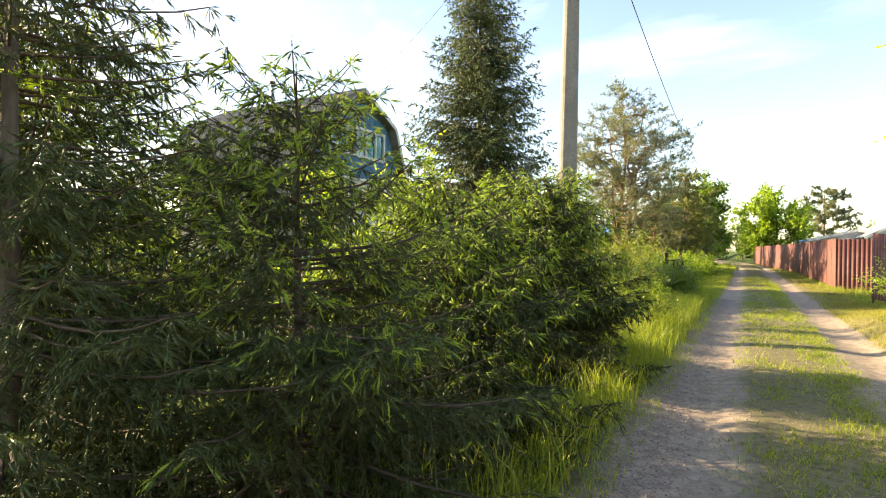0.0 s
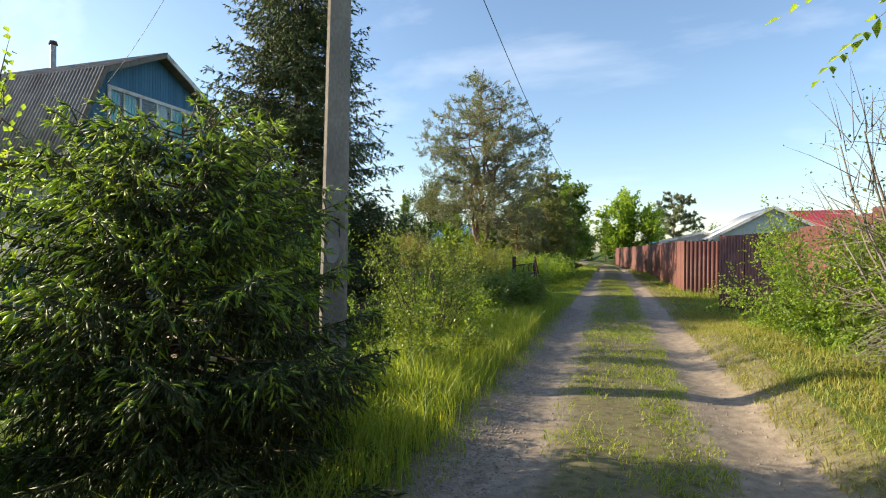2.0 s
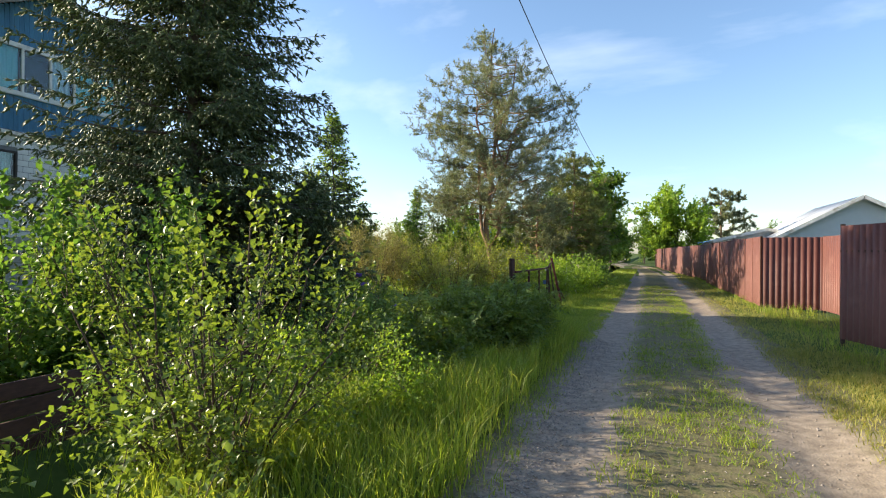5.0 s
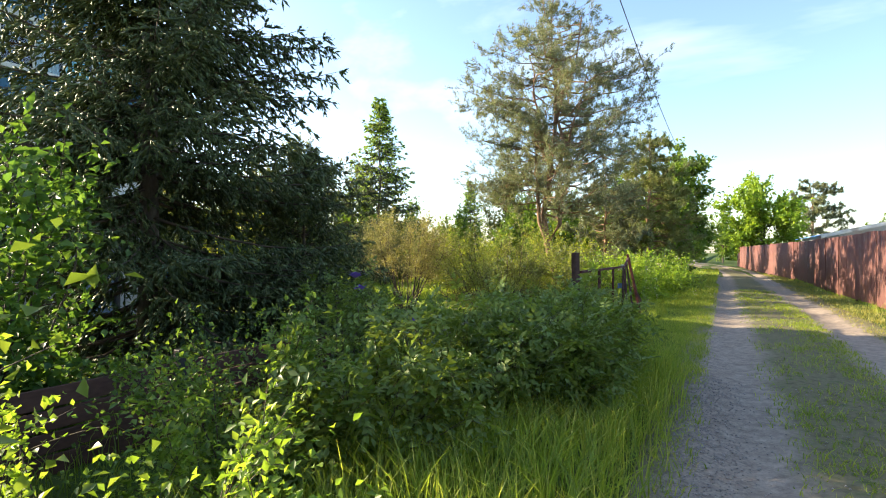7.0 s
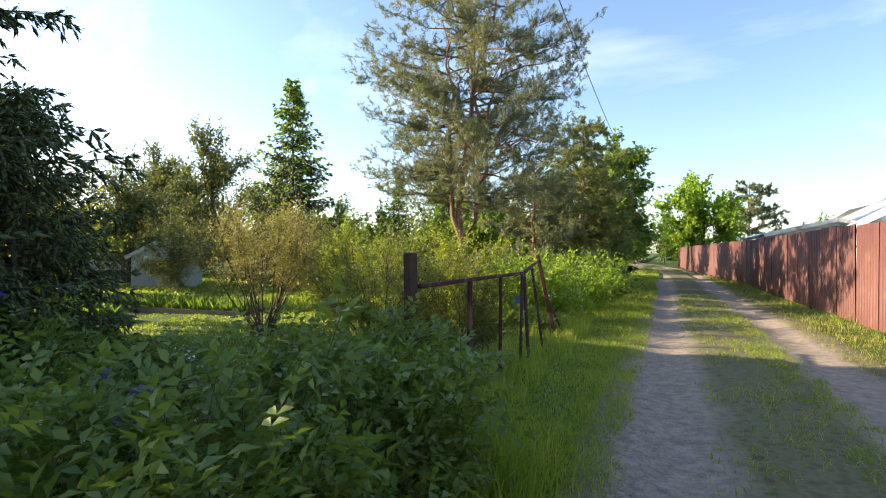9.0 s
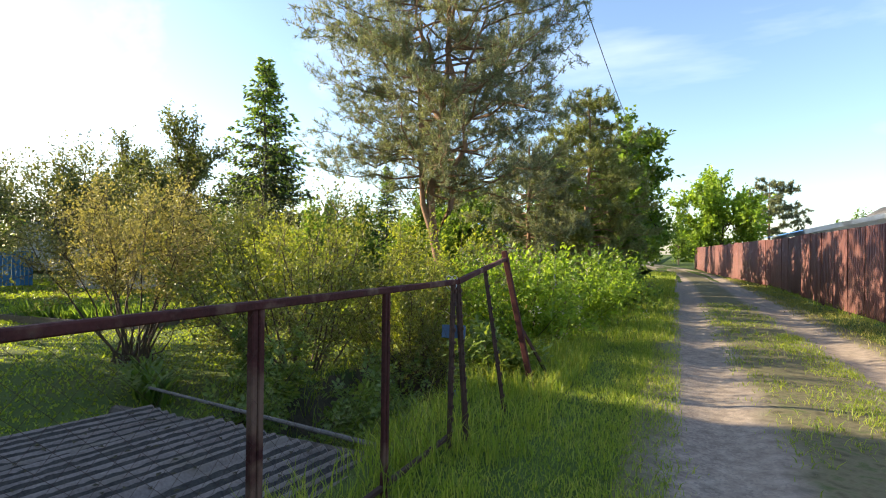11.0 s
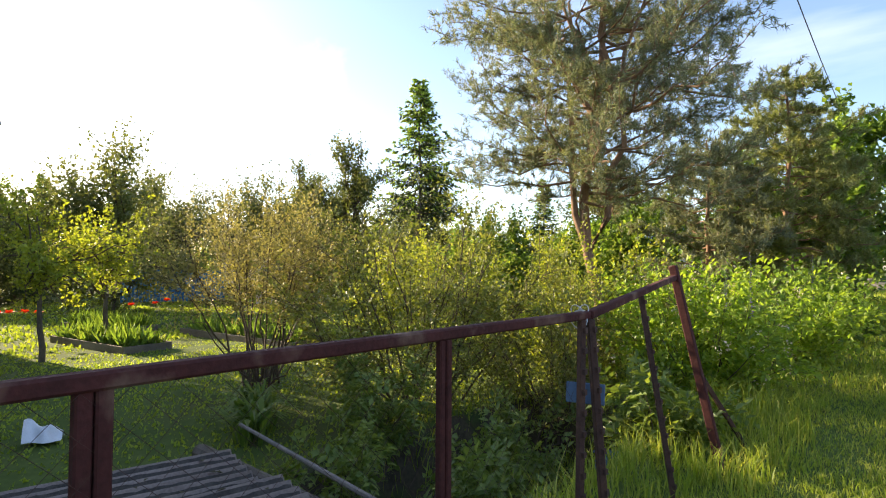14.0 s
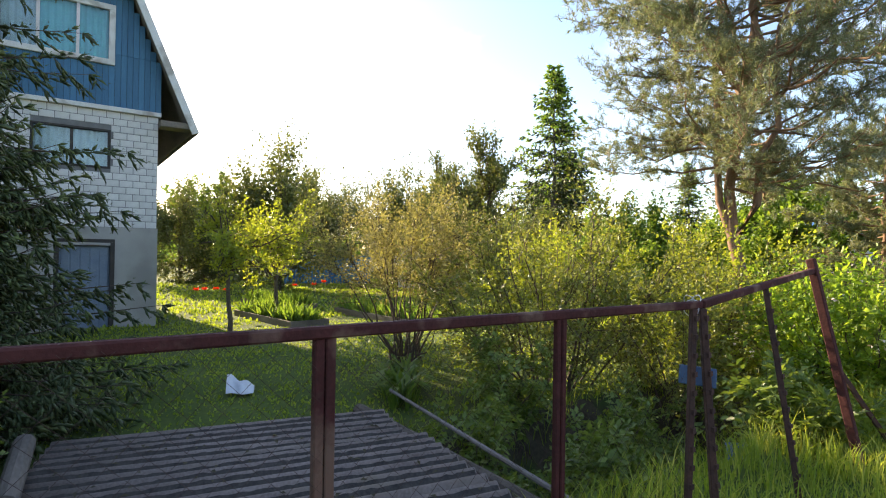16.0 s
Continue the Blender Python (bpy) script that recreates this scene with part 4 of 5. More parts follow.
        bar(bm, (0.44, ya, za - 0.05), (0.44, yb, zb2 - 0.05), 0.05, 0.16, 0.006)
        part("bargeboard", bm, GREY_TWIG if k < 2 else WHITE_WOOD, h)
        bm = bmesh.new()
        o = nrm * -0.02
        vs = [bm.verts.new((x, y + o[1] * q, z + o[2] * q)) for q in (0.5, 2.5) for x, y, z in ((0.42, ya, za), (0.42, yb, zb2), (-D - 0.4, yb, zb2), (-D - 0.4, ya, za))]
        for f in ((0, 1, 2, 3), (7, 6, 5, 4), (0, 4, 5, 1), (1, 5, 6, 2), (2, 6, 7, 3), (3, 7, 4, 0)):
            bm.faces.new([vs[j] for j in f])
        part("soffit", bm, OLD_WOOD, h)
    for s in (-1, 1):
        part("eave_box", boxed((-0.05, s * 3.3 - 0.36, 4.76), (0.4, s * 3.3 + 0.3, 4.9), 0.01), OLD_WOOD, h)
    # rear gable
    bm = bmesh.new()
    vs = [bm.verts.new((-D, y, z)) for y, z in prof] + [bm.verts.new((-D + 0.1, y, z)) for y, z in prof]
    bm.faces.new(vs[:7]); bm.faces.new(vs[13:6:-1])
    part("rear_gable", bm, BLUE_WOOD, h)
    bm = rod(bmesh.new(), (-6.3, 1.0, 8.3), (-6.3, 1.0, 10.4), 0.11, 0.11, 12)
    ch = part("stove_pipe", bm, surface("pipe_steel", (0.2, 0.2, 0.2), (0.4, 0.4, 0.4), 0.5, 5, 40, 0.1, 0.6), h)
    part("cap", rod(bmesh.new(), (-6.3, 1.0, 10.42), (-6.3, 1.0, 10.56), 0.17, 0.13, 12), RUST_DARK, ch)
    return h


summer_house()


# ---- concrete pole and cables ----
def concrete_pole():
    p = thing("utility_pole", (-2.85, 9.56, -0.02), "weathered square concrete utility pole", "pole", rz=28)
    bm = bmesh.new()
    rings = []
    for z, w, d in ((-0.4, 0.34, 0.31), (0.0, 0.34, 0.31), (2.0, 0.31, 0.28), (5.0, 0.27, 0.24), (9.2, 0.2, 0.17)):
        c = 0.035
        rings.append([bm.verts.new((x, y, z)) for x, y in ((-w / 2 + c, -d / 2), (w / 2 - c, -d / 2), (w / 2, -d / 2 + c), (w / 2, d / 2 - c), (w / 2 - c, d / 2), (-w / 2 + c, d / 2), (-w / 2, d / 2 - c), (-w / 2, -d / 2 + c))])
    for a, b in zip(rings, rings[1:]):
        for k in range(8):
            bm.faces.new((a[k], a[(k + 1) % 8], b[(k + 1) % 8], b[k]))
    bm.faces.new(rings[-1]); bm.faces.new(rings[0][::-1])
    p.matrix_basis = pose(-2.85, 9.56, -0.02) @ Matrix.Rotation(radians(0.8), 4, Vector((-0.69, 0.72, 0))) @ pose(0, 0, 0, 0, 0, 28)
    part("shaft", bm, CONCRETE, p)
    bm = bmesh.new()
    bar(bm, (-0.5, 0, 8.7), (0.5, 0, 8.7), 0.07, 0.07)
    part("crossarm", bm, RUST_DARK, p)
    for x in (-0.42, 0.42):
        part("insulator", rod(bmesh.new(), (x, 0, 8.73), (x, 0, 8.9), 0.05, 0.03, 10), WHITE_WOOD, p)
    rng = np.random.default_rng(8)
    bm = bmesh.new()
    n = 14
    ring = [bm.verts.new((-0.02 + 0.09 * math.cos(a) * rng.uniform(0.8, 1.1), -0.153, 1.58 + 0.16 * math.sin(a) * rng.uniform(0.85, 1.1))) for a in np.linspace(0, 2 * np.pi, n, endpoint=False)]
    bm.faces.new(ring)
    bmesh.ops.solidify(bm, geom=bm.faces[:], thickness=0.006)
    part("repair_patch", bm, surface("pale_mortar", (0.36, 0.35, 0.33), (0.58, 0.57, 0.54), 0.9, 10, 60, 0.5), p, "pale mortar patch")
    part("paper_scrap", boxed((0.02, -0.156, 1.28), (0.045, -0.147, 1.35), 0.002), WHITEP, p, "torn white paper scrap")
    return p


concrete_pole()


def cable(name, label, a, b, sag, r=0.012):
    t = np.linspace(0, 1, 40)[:, None]
    pts = np.array(a) + (np.array(b) - np.array(a)) * t
    pts[:, 2] -= sag * (4 * t * (1 - t))[:, 0]
    v, q = tubes([(pts, r, r)], 5)
    return tagged(fast_mesh(name, v, q, WIRE), label, "cable")


cable("overhead_cable", "black overhead cable sagging between poles", (-2.75, 9.59, 8.85), (-2.55, 70.0, 8.85), 2.05)
cable("house_cable", "thin black cable to the house", (-2.85, 9.6, 8.85), (-14.6, 16.5, 6.6), 0.5, 0.006)


# ---- red corrugated fence ----
def trapezoid_panel(width, height, period=0.145, depth=0.022):
    u, z = [], []
    x = 0.0
    while x < width - 0.01:
        for f, d in ((0.0, 0), (0.32, 0), (0.42, 1), (0.9, 1)):
            u.append(x + f * period); z.append(d * depth)
        x += period
    u.append(width); z.append(0)
    u, z = np.minimum(np.array(u), width), np.array(z)
    n = len(u)
    V = np.concatenate([np.stack([u, -z, 0 * u], 1), np.stack([u, -z, 0 * u + height], 1), np.stack([u, -z + 0.003, 0 * u], 1), np.stack([u, -z + 0.003, 0 * u + height], 1)])
    i = np.arange(n - 1)
    F = np.concatenate([np.stack([i, i + 1, i + 1 + n, i + n], 1), np.stack([i + 2 * n, i + 3 * n, i + 1 + 3 * n, i + 1 + 2 * n], 1), np.stack([i + n, i + n + 1, i + 1 + 3 * n, i + 3 * n], 1)])
    return V, F


def red_fence(pts, height, z0, seed, label="red-brown corrugated metal sheet fence"):
    rng = random.Random(seed)
    f = thing("metal_fence", (pts[0][0], pts[0][1], 0), label, "fence")
    o = Vector((pts[0][0], pts[0][1], 0))
    pm = {}
    first = None
    for a, b in zip(pts, pts[1:]):
        a, b = Vector((*a, 0)), Vector((*b, 0))
        d = (b - a)
        n = max(1, round(d.length / 1.16))
        w = d.length / n
        key = round(w, 3)
        rot = math.degrees(math.atan2(d.y, d.x))
        for k in range(n):
            p = a + d * (k / n) - o
            gz = float(ground_z(p.x + o.x, p.y + o.y))
            if key not in pm:
                V, F = trapezoid_panel(w + 0.02, height)
                ob = fast_mesh("panel", V, F, RED_FENCE, f)
                pm[key] = ob.data
            else:
                ob = new("panel", pm[key])
                ob.parent = f
            ob.matrix_basis = pose(p.x, p.y, gz + z0 + rng.uniform(-0.025, 0.025), rng.uniform(-0.4, 0.4), 0, rot)
            if k % 2 == 0:
                nv = Vector((-d.y, d.x, 0)).normalized() * 0.05
                bm = boxed((-0.03, -0.03, -0.3), (0.03, 0.03, height + z0 + 0.02), 0.004)
                po = part("post", bm, RUST_DARK, f)
                po.location = (p.x + nv.x, p.y + nv.y, gz)
        for zz in (0.5, 1.6):
            bm = bmesh.new()
            nv = Vector((-d.y, d.x, 0)).normalized() * 0.02
            bar(bm, a - o + nv + Vector((0, 0, zz)), b - o + nv + Vector((0, 0, zz)), 0.03, 0.04)
            part("rail", bm, RUST_DARK, f)
    return f


red_fence([(0.85, 76.0), (1.5, 62.0), (2.3, 52.0), (2.8, 46.0), (2.95, 45.6), (3.0, 39.5), (2.9, 39.2), (3.12, 26.3), (4.5, 26.05), (4.75, 21.5)], 1.95, 0.08, 3)
red_fence([(3.22, 20.0), (3.95, 17.6), (4.4, 14.0), (4.8, 4.0), (5.0, -8.0)], 1.9, 0.14, 4)


# ---- pipe gate over the ditch ----
def pipe_gate():
    g = thing("garden_gate", (-2.2, 19.8, -0.1), "rusty red-painted pipe gate with wire netting", "gate")
    X, Y, Z = 2.2, -19.8, 0.1
    at = lambda x, y, z: (x + X, y + Y, z + Z)
    bm = bmesh.new()
    bar(bm, at(-2.3, 19.5, -0.5), at(-2.32, 19.46, 1.42), 0.085, 0.085, 0.008)
    part("post", bm, RUST_DARK, g, "dark leaning steel post")
    bm = bmesh.new()
    bar(bm, at(-2.26, 19.5, 1.152), at(-2.16, 22.53, 1.158), 0.04, 0.036, 0.006)
    part("top_rail", bm, RUSTY, g)
    bm = bmesh.new()
    bar(bm, at(-2.15, 22.52, 1.16), at(-2.36, 24.36, 1.3), 0.038, 0.038, 0.005)
    part("top_rail", bm, RUSTY, g)
    for y, x, w in ((20.63, -2.23, 0.042), (21.58, -2.19, 0.034)):
        bm = bmesh.new()
        bar(bm, at(x, y - w * 0.4, 1.14), at(x, y - w * 0.4, -0.12), w * 0.72, w * 0.72, 0.004)
        bar(bm, at(x + 0.004, y + w * 0.38, 1.14), at(x + 0.004, y + w * 0.38, -0.12), w * 0.72, w * 0.72, 0.004)
        part("upright", bm, RUSTY, g, "flaking red-painted upright")
    for a, b, w in (((-2.16, 22.47, 1.14), (-2.17, 22.45, -0.1), 0.03), ((-2.15, 22.53, 1.14), (-2.09, 22.6, -0.1), 0.034), ((-2.25, 23.4, 1.22), (-2.08, 23.5, -0.1), 0.03)):
        bm = bmesh.new()
        bar(bm, at(*a), at(*b), w, w, 0.004)
        for k in range(14):
            t = (k + 0.5) / 14
            p = Vector(at(*a)).lerp(Vector(at(*b)), t)
            box(bm, (p.x + w * 0.4, p.y - 0.012, p.z - 0.012), (p.x + w * 0.4 + 0.012, p.y + 0.012, p.z + 0.012))
        part("upright", bm, RUST_DARK, g, "dark rusty upright with netting hooks")
    bm = bmesh.new()
    bar(bm, at(-2.375, 24.37, 1.385), at(-2.02, 24.36, -0.2), 0.05, 0.055, 0.006)
    part("leaning_post", bm, RUSTY, g)
    bm = bmesh.new()
    bar(bm, at(-2.2, 24.42, 0.6), at(-2.0, 24.8, 0.05), 0.02, 0.03)
    part("brace", bm, RUST_DARK, g)
    bm = bmesh.new()
    bar(bm, at(-2.2, 19.55, 0.1), at(-2.19, 22.5, 0.08), 0.03, 0.03, 0.004)
    part("bottom_rail", bm, RUST_DARK, g)
    # diamond netting
    paths = []
    y0, y1, z0, z1 = 19.6, 22.5, 0.1, 1.15
    s = 0.1
    k = y0 - (z1 - z0)
    s = 0.085
    while k < y1:
        for sg in (1, -1):
            a, b = (k, z0), (k + (z1 - z0), z1)
            t0, t1 = max(0, (y0 - a[0]) / (b[0] - a[0])), min(1, (y1 - a[0]) / (b[0] - a[0]))
            if t1 > t0:
                za, zb2 = z0 + t0 * (z1 - z0), z0 + t1 * (z1 - z0)
                if sg < 0:
                    za, zb2 = z1 - (za - z0), z1 - (zb2 - z0)
                paths.append((np.array([at(-2.215, a[0] + t0 * (b[0] - a[0]), za), at(-2.215, a[0] + t1 * (b[0] - a[0]), zb2)]), 0.0007, 0.0007))
        k += s
    v, q = tubes(paths, 3)
    fast_mesh("wire_netting", v, q, RUST_DARK, g)
    # twisted tie wire
    tt = np.linspace(0, 8 * np.pi, 70)
    pts = np.stack([2.2 - 2.185 + 0.035 * np.cos(tt) + 0.01 * np.sin(tt * 0.3), 22.51 + Y + 0.03 * np.sin(tt * 0.8), 1.15 + Z + 0.035 * np.sin(tt) + 0.02 * np.cos(tt * 0.4)], 1)
    v, q = tubes([(pts, 0.0025, 0.0025)], 4)
    fast_mesh("tie_wire", v, q, GREY_ROOF, g, "pale twisted tie wire")
    return g


pipe_gate()
plate = part("number_plate", boxed((-0.085, -0.004, -0.047), (0.085, 0.004, 0.047), 0.003), SIGN)
plate.matrix_basis = pose(-2.195, 22.575, 0.8, 0, 2, 24)
tagged(plate, "small blank blue plate wired to the gate", "plate")


# ---- footbridge of old sheets ----
def deck():
    d = thing("footbridge", (-4.0, 21.2, -0.1), "ditch crossing of old grey corrugated sheets", "footbridge")
    period, deep = 0.13, 0.045
    rng = np.random.default_rng(77)
    litter_shade = surface("litter_and_flank_shade", (0.03, 0.026, 0.022), (0.1, 0.085, 0.07), 0.95, 12, 60, 0.6)
    leafy = surface("fallen_leaf", (0.03, 0.025, 0.012), (0.12, 0.1, 0.04), 0.9, 12, 60, 0.3)
    for x0, x1, long, lift, tilt, turn in ((-1.62, -0.62, 2.5, 0.05, 0.5, -13.0), (-0.72, 0.3, 2.42, 0.07, -0.8, -10.5), (0.2, 1.35, 2.3, 0.06, -1.0, -9.0)):
        m = pose(x0, -1.22, lift, 0, tilt, turn)
        V, F = corrugated(x1 - x0, long, period, deep, 8)
        fast_mesh("sheet", V, F, OLD_SHEET, d).matrix_basis = m
        # dirt lying in each trough; up its western side the flank's shade is painted dark
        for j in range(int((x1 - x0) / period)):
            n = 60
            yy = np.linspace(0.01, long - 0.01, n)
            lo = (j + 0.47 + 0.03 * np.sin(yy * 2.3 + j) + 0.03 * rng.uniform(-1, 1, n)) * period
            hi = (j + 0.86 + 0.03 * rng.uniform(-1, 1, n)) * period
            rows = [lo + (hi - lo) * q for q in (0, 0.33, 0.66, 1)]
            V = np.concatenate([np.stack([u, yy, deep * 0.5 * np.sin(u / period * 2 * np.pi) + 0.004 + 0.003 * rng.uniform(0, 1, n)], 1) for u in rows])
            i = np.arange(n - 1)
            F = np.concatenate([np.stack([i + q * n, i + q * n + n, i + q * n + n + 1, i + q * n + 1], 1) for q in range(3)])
            fast_mesh("litter_shade_strip", V, F, litter_shade, d, "dark litter in a trough, with shade of its flank painted in").matrix_basis = m
        P = np.stack([rng.uniform(0.05, x1 - x0 - 0.05, 40), rng.uniform(0.1, long - 0.1, 40), np.full(40, deep * 0.5 + 0.004)], 1)
        V, F = leaf_arrays(P, rng.normal(size=(40, 3)) * [1, 1, 0.1], np.tile([[0, 0, 1.0]], (40, 1)), rng.uniform(0.03, 0.06, 40), rng.uniform(0.02, 0.04, 40))
        tagged(fast_mesh("fallen_leaf", V, F, leafy, d, "dry leaves scattered on a sheet"), kind="stuff").matrix_basis = m
    for y in (-1.2, 0.0, 1.2):
        bm = rod(bmesh.new(), (-1.5, y, -0.06), (1.35, y, -0.06), 0.07, 0.06, 10)
        part("log", bm, BARK, d)
    part("edge_pole", rod(bmesh.new(), (-1.5, 1.55, 0.09), (1.3, 1.25, 0.04), 0.016, 0.02, 8), GREY_TWIG, d, "thin grey pole along the edge")
    part("end_log", rod(bmesh.new(), (-1.55, -1.38, 0.1), (-0.5, -1.42, 0.08), 0.07, 0.06, 10), OLD_WOOD, d)
    return d


deck()


# ---- garden fences ----
def picket_fence():
    f = thing("picket_fence", (-5.4, 2.0, -0.3), "dark green wooden board fence", "fence")
    for k in range(58):
        part("board", boxed((-0.012, k * 0.125, 0.15), (0.012, k * 0.125 + 0.1, 1.75 + 0.03 * math.sin(k * 2.3)), 0.003), GREEN_WOOD, f)
    for z in (0.5, 1.45):
        part("rail", boxed((-0.06, 0, z), (-0.015, 7.2, z + 0.08), 0.004), GREEN_WOOD, f)
    for y in (0.1, 2.4, 4.8, 7.1):
        part("post", boxed((-0.13, y - 0.04, -0.2), (-0.06, y + 0.04, 1.6), 0.004), OLD_WOOD, f)


picket_fence()


def board_fence():
    f = thing("low_fence", (-5.0, 10.75, -0.3), "low fence of old sheets and brown boards", "fence")
    for k in range(2):
        V, F = corrugated(0.75, 1.6, 0.13, 0.03)
        ob = fast_mesh("sheet", V, F, OLD_SHEET, f, "weathered corrugated sheet laid sideways")
        ob.matrix_basis = pose(-1.62 * (k + 1) + 0.02, 0.0, 0.0) @ Matrix(((0, 1, 0, 0), (0, 0, -1, 0), (1, 0, 0, 0), (0, 0, 0, 1)))
    for k in range(4):
        part("board", boxed((0.0, 0.05, 0.02 + k * 0.17), (0.03, 6.8, 0.17 + k * 0.17), 0.004), surface("brown_board", (0.05, 0.022, 0.015), (0.13, 0.06, 0.04), 0.8, 3, 40, 0.4, stretch=(1, 0.3, 1)), f, "reddish brown board")
    for x, y, h in ((0.06, 0.0, 1.05), (0.06, 2.3, 0.85), (0.06, 4.6, 0.8), (-1.6, 0.06, 0.85), (-3.2, 0.06, 0.8)):
        part("post", boxed((x - 0.04, y - 0.04, -0.3), (x + 0.04, y + 0.04, h), 0.005), DARK_WOOD, f)


board_fence()


def blue_fence():
    f = thing("garden_fence", (-28.6, 29.6, -0.45), "bright blue board fence behind the fruit trees", "fence", rz=68)
    paint = surface("bright_blue_paint", (0.02, 0.12, 0.3), (0.05, 0.22, 0.45), 0.6, 3, 40, 0.3, per_piece=0.12)
    for k in range(30):
        part("board", boxed((k * 0.15, -0.012, 0.1), (k * 0.15 + 0.135, 0.012, 1.6 + 0.02 * math.sin(k * 1.9)), 0.003), paint, f)
    for z in (0.4, 1.3):
        part("rail", boxed((0, 0.014, z), (4.5, 0.06, z + 0.08), 0.004), OLD_WOOD, f)
    for x in (0.05, 2.2, 4.4):
        part("post", boxed((x - 0.04, 0.062, -0.2), (x + 0.04, 0.14, 1.5), 0.004), OLD_WOOD, f)


blue_fence()


# ---- houses beyond the fence ----
def far_house(name, label, x, y, w, d, wall_h, roof_h, wall, roof, over=0.3, rz=0.0, win=True):
    h = thing(name, (x, y, 0), label, "house", rz=rz)
    bm = boxed((-w / 2, -d / 2, -0.2), (w / 2, d / 2, wall_h))
    part("wall", bm, wall, h)
    for s in (-1, 1):
        bm = bmesh.new()
        vs = [bm.verts.new((q, y_, z)) for y_ in (s * d / 2, s * (d / 2 - 0.1)) for q, z in ((-w / 2, wall_h), (w / 2, wall_h), (0, wall_h + roof_h))]
        for f in ((0, 1, 2), (5, 4, 3), (0, 3, 4, 1), (1, 4, 5, 2), (2, 5, 3, 0)):
            bm.faces.new([vs[j] for j in f])
        part("gable", bm, wall, h)
    for s in (-1, 1):
        ln = math.hypot(w / 2, roof_h)
        V, F = corrugated(d + 2 * over, ln + over, 0.3, 0.03, 4)
        dirv = np.array([-s * w / 2 / ln, 0, roof_h / ln])
        nrm = np.array([s * roof_h / ln, 0, w / 2 / ln])
        P = np.array([s * w / 2, -d / 2 - over, wall_h]) - dirv * over + V[:, :1] * np.array([[0, 1, 0]]) + V[:, 1:2] * dirv + (V[:, 2:] + 0.05) * nrm
        fast_mesh("roof", P, F, roof, h)
        bm = bmesh.new()
        e = dirv * over
        bar(bm, (s * w / 2 - e[0], -d / 2 - over, wall_h - e[2]), (0, -d / 2 - over, wall_h + roof_h), 0.05, 0.16)
        part("bargeboard", bm, WHITE_WOOD, h)
    if win:
        wf = part("window", boxed((-0.6, -d / 2 - 0.04, wall_h * 0.45), (0.6, -d / 2 + 0.02, wall_h * 0.85), 0.01), DARK_WOOD, h)
        part("pane", boxed((-0.52, -d / 2 - 0.05, wall_h * 0.48), (0.52, -d / 2 - 0.042, wall_h * 0.82)), GLASS, wf)
    return h


far_house("grey_house", "single-storey grey house with pale sheet roof", 9.3, 42.6, 6.2, 7.0, 2.5, 1.7, SIDING, GREY_ROOF, 0.35)
far_house("blue_shed", "low shed with blue metal sheet roof", 6.0, 46.5, 4.6, 9.0, 2.3, 0.55, SIDING, BLUE_ROOF, 0.3, win=False)
far_house("red_roof_house", "house with dark red sheet roof", 19.0, 66.0, 9.0, 7.0, 3.2, 2.6, SIDING, RED_ROOF, 0.4, rz=90)
far_house("dark_roof_house", "house with dark slate roof", 17.0, 78.0, 7.0, 8.0, 3.6, 2.4, OLD_WOOD, SLATE, 0.4)
far_house("garden_house", "low garden house with dark slate roof", -41.0, 44.5, 6.5, 7.0, 2.4, 1.5, SIDING, SLATE, 0.4, rz=60)
far_house("blue_house", "distant house with bright blue roof", -16.8, 66.0, 6.0, 6.0, 2.6, 2.0, SIDING, BLUE_ROOF, 0.4, rz=90)

# ---- plants by the lane ----
NEAR = dict(needles=6, nl=0.017, nw=0.004, sub=3, fat=0.0082, hang=(-1.0, 0.05), shoot_len=0.09, twig_gap=0.108)
NEAREST = dict(NEAR, needles=10, nl=0.015, nw=0.003, fat=0.0045, shoot_len=0.07, twig_gap=0.115)
spruce("young_spruce", (-2.5, 1.0, 0), "tall thin young spruce with sparse grey top", 3.8, 1.3, 30, G_SPRUCE, None, 0.19, 9, ragged=0.35, power=0.7, low=0.03, **NEAREST)
spruce("young_spruce", (-2.1, 2.15, 0), "bushy young spruce with dense dark needles", 2.3, 1.4, 31, G_SPRUCE, G_SHOOT, 0.145, 9, ragged=0.25, power=0.45, low=0.03, **NEAREST)
spruce("young_spruce", (-2.2, 3.9, 0), "bushy young spruce with light green tips", 1.95, 1.35, 32, G_SPRUCE, G_SHOOT, 0.15, 9, low=0.03, power=0.45, **NEAR)
spruce("young_spruce", (-2.35, 6.6, 0), "bushy young spruce with bright new shoots", 2.3, 1.42, 33, G_SPRUCE, G_SHOOT, 0.14, 11, low=0.03, power=0.36, inner=0.3, **NEAR)
spruce("old_spruce", (-8.2, 17.2, -0.4), "tall dark old spruce beside the house", 13.8, 3.75, 34, G_DARKSPRUCE, G_OLDTIP, 0.3, 13, 0.14, 0.215, 3, 0.042, 0.012, 0.035, 0.15, 0.85, 0.38, sub=2, inner=0.16, hang=(-1.0, 0.2), fat=0.021, ragged=0.24)
spruce("young_spruce", (-6.9, 19.2, -0.4), "low bushy spruce beside the old one", 3.45, 1.25, 36, G_DARKSPRUCE, G_OLDTIP, 0.2, 13, 0.11, 0.16, 3, 0.034, 0.008, 0.03, 0.05, 0.5, 0.3, sub=2, inner=0.3, hang=(-1.3, 0.0), fat=0.016)
# extra spruce added to the west, to keep low sun off the nearest ones
copy_thing(bpy.data.objects["young_spruce.001"], pose(-3.6, 1.5, -0.1, 0, 0, 130) @ Matrix.Scale(1.25, 4))
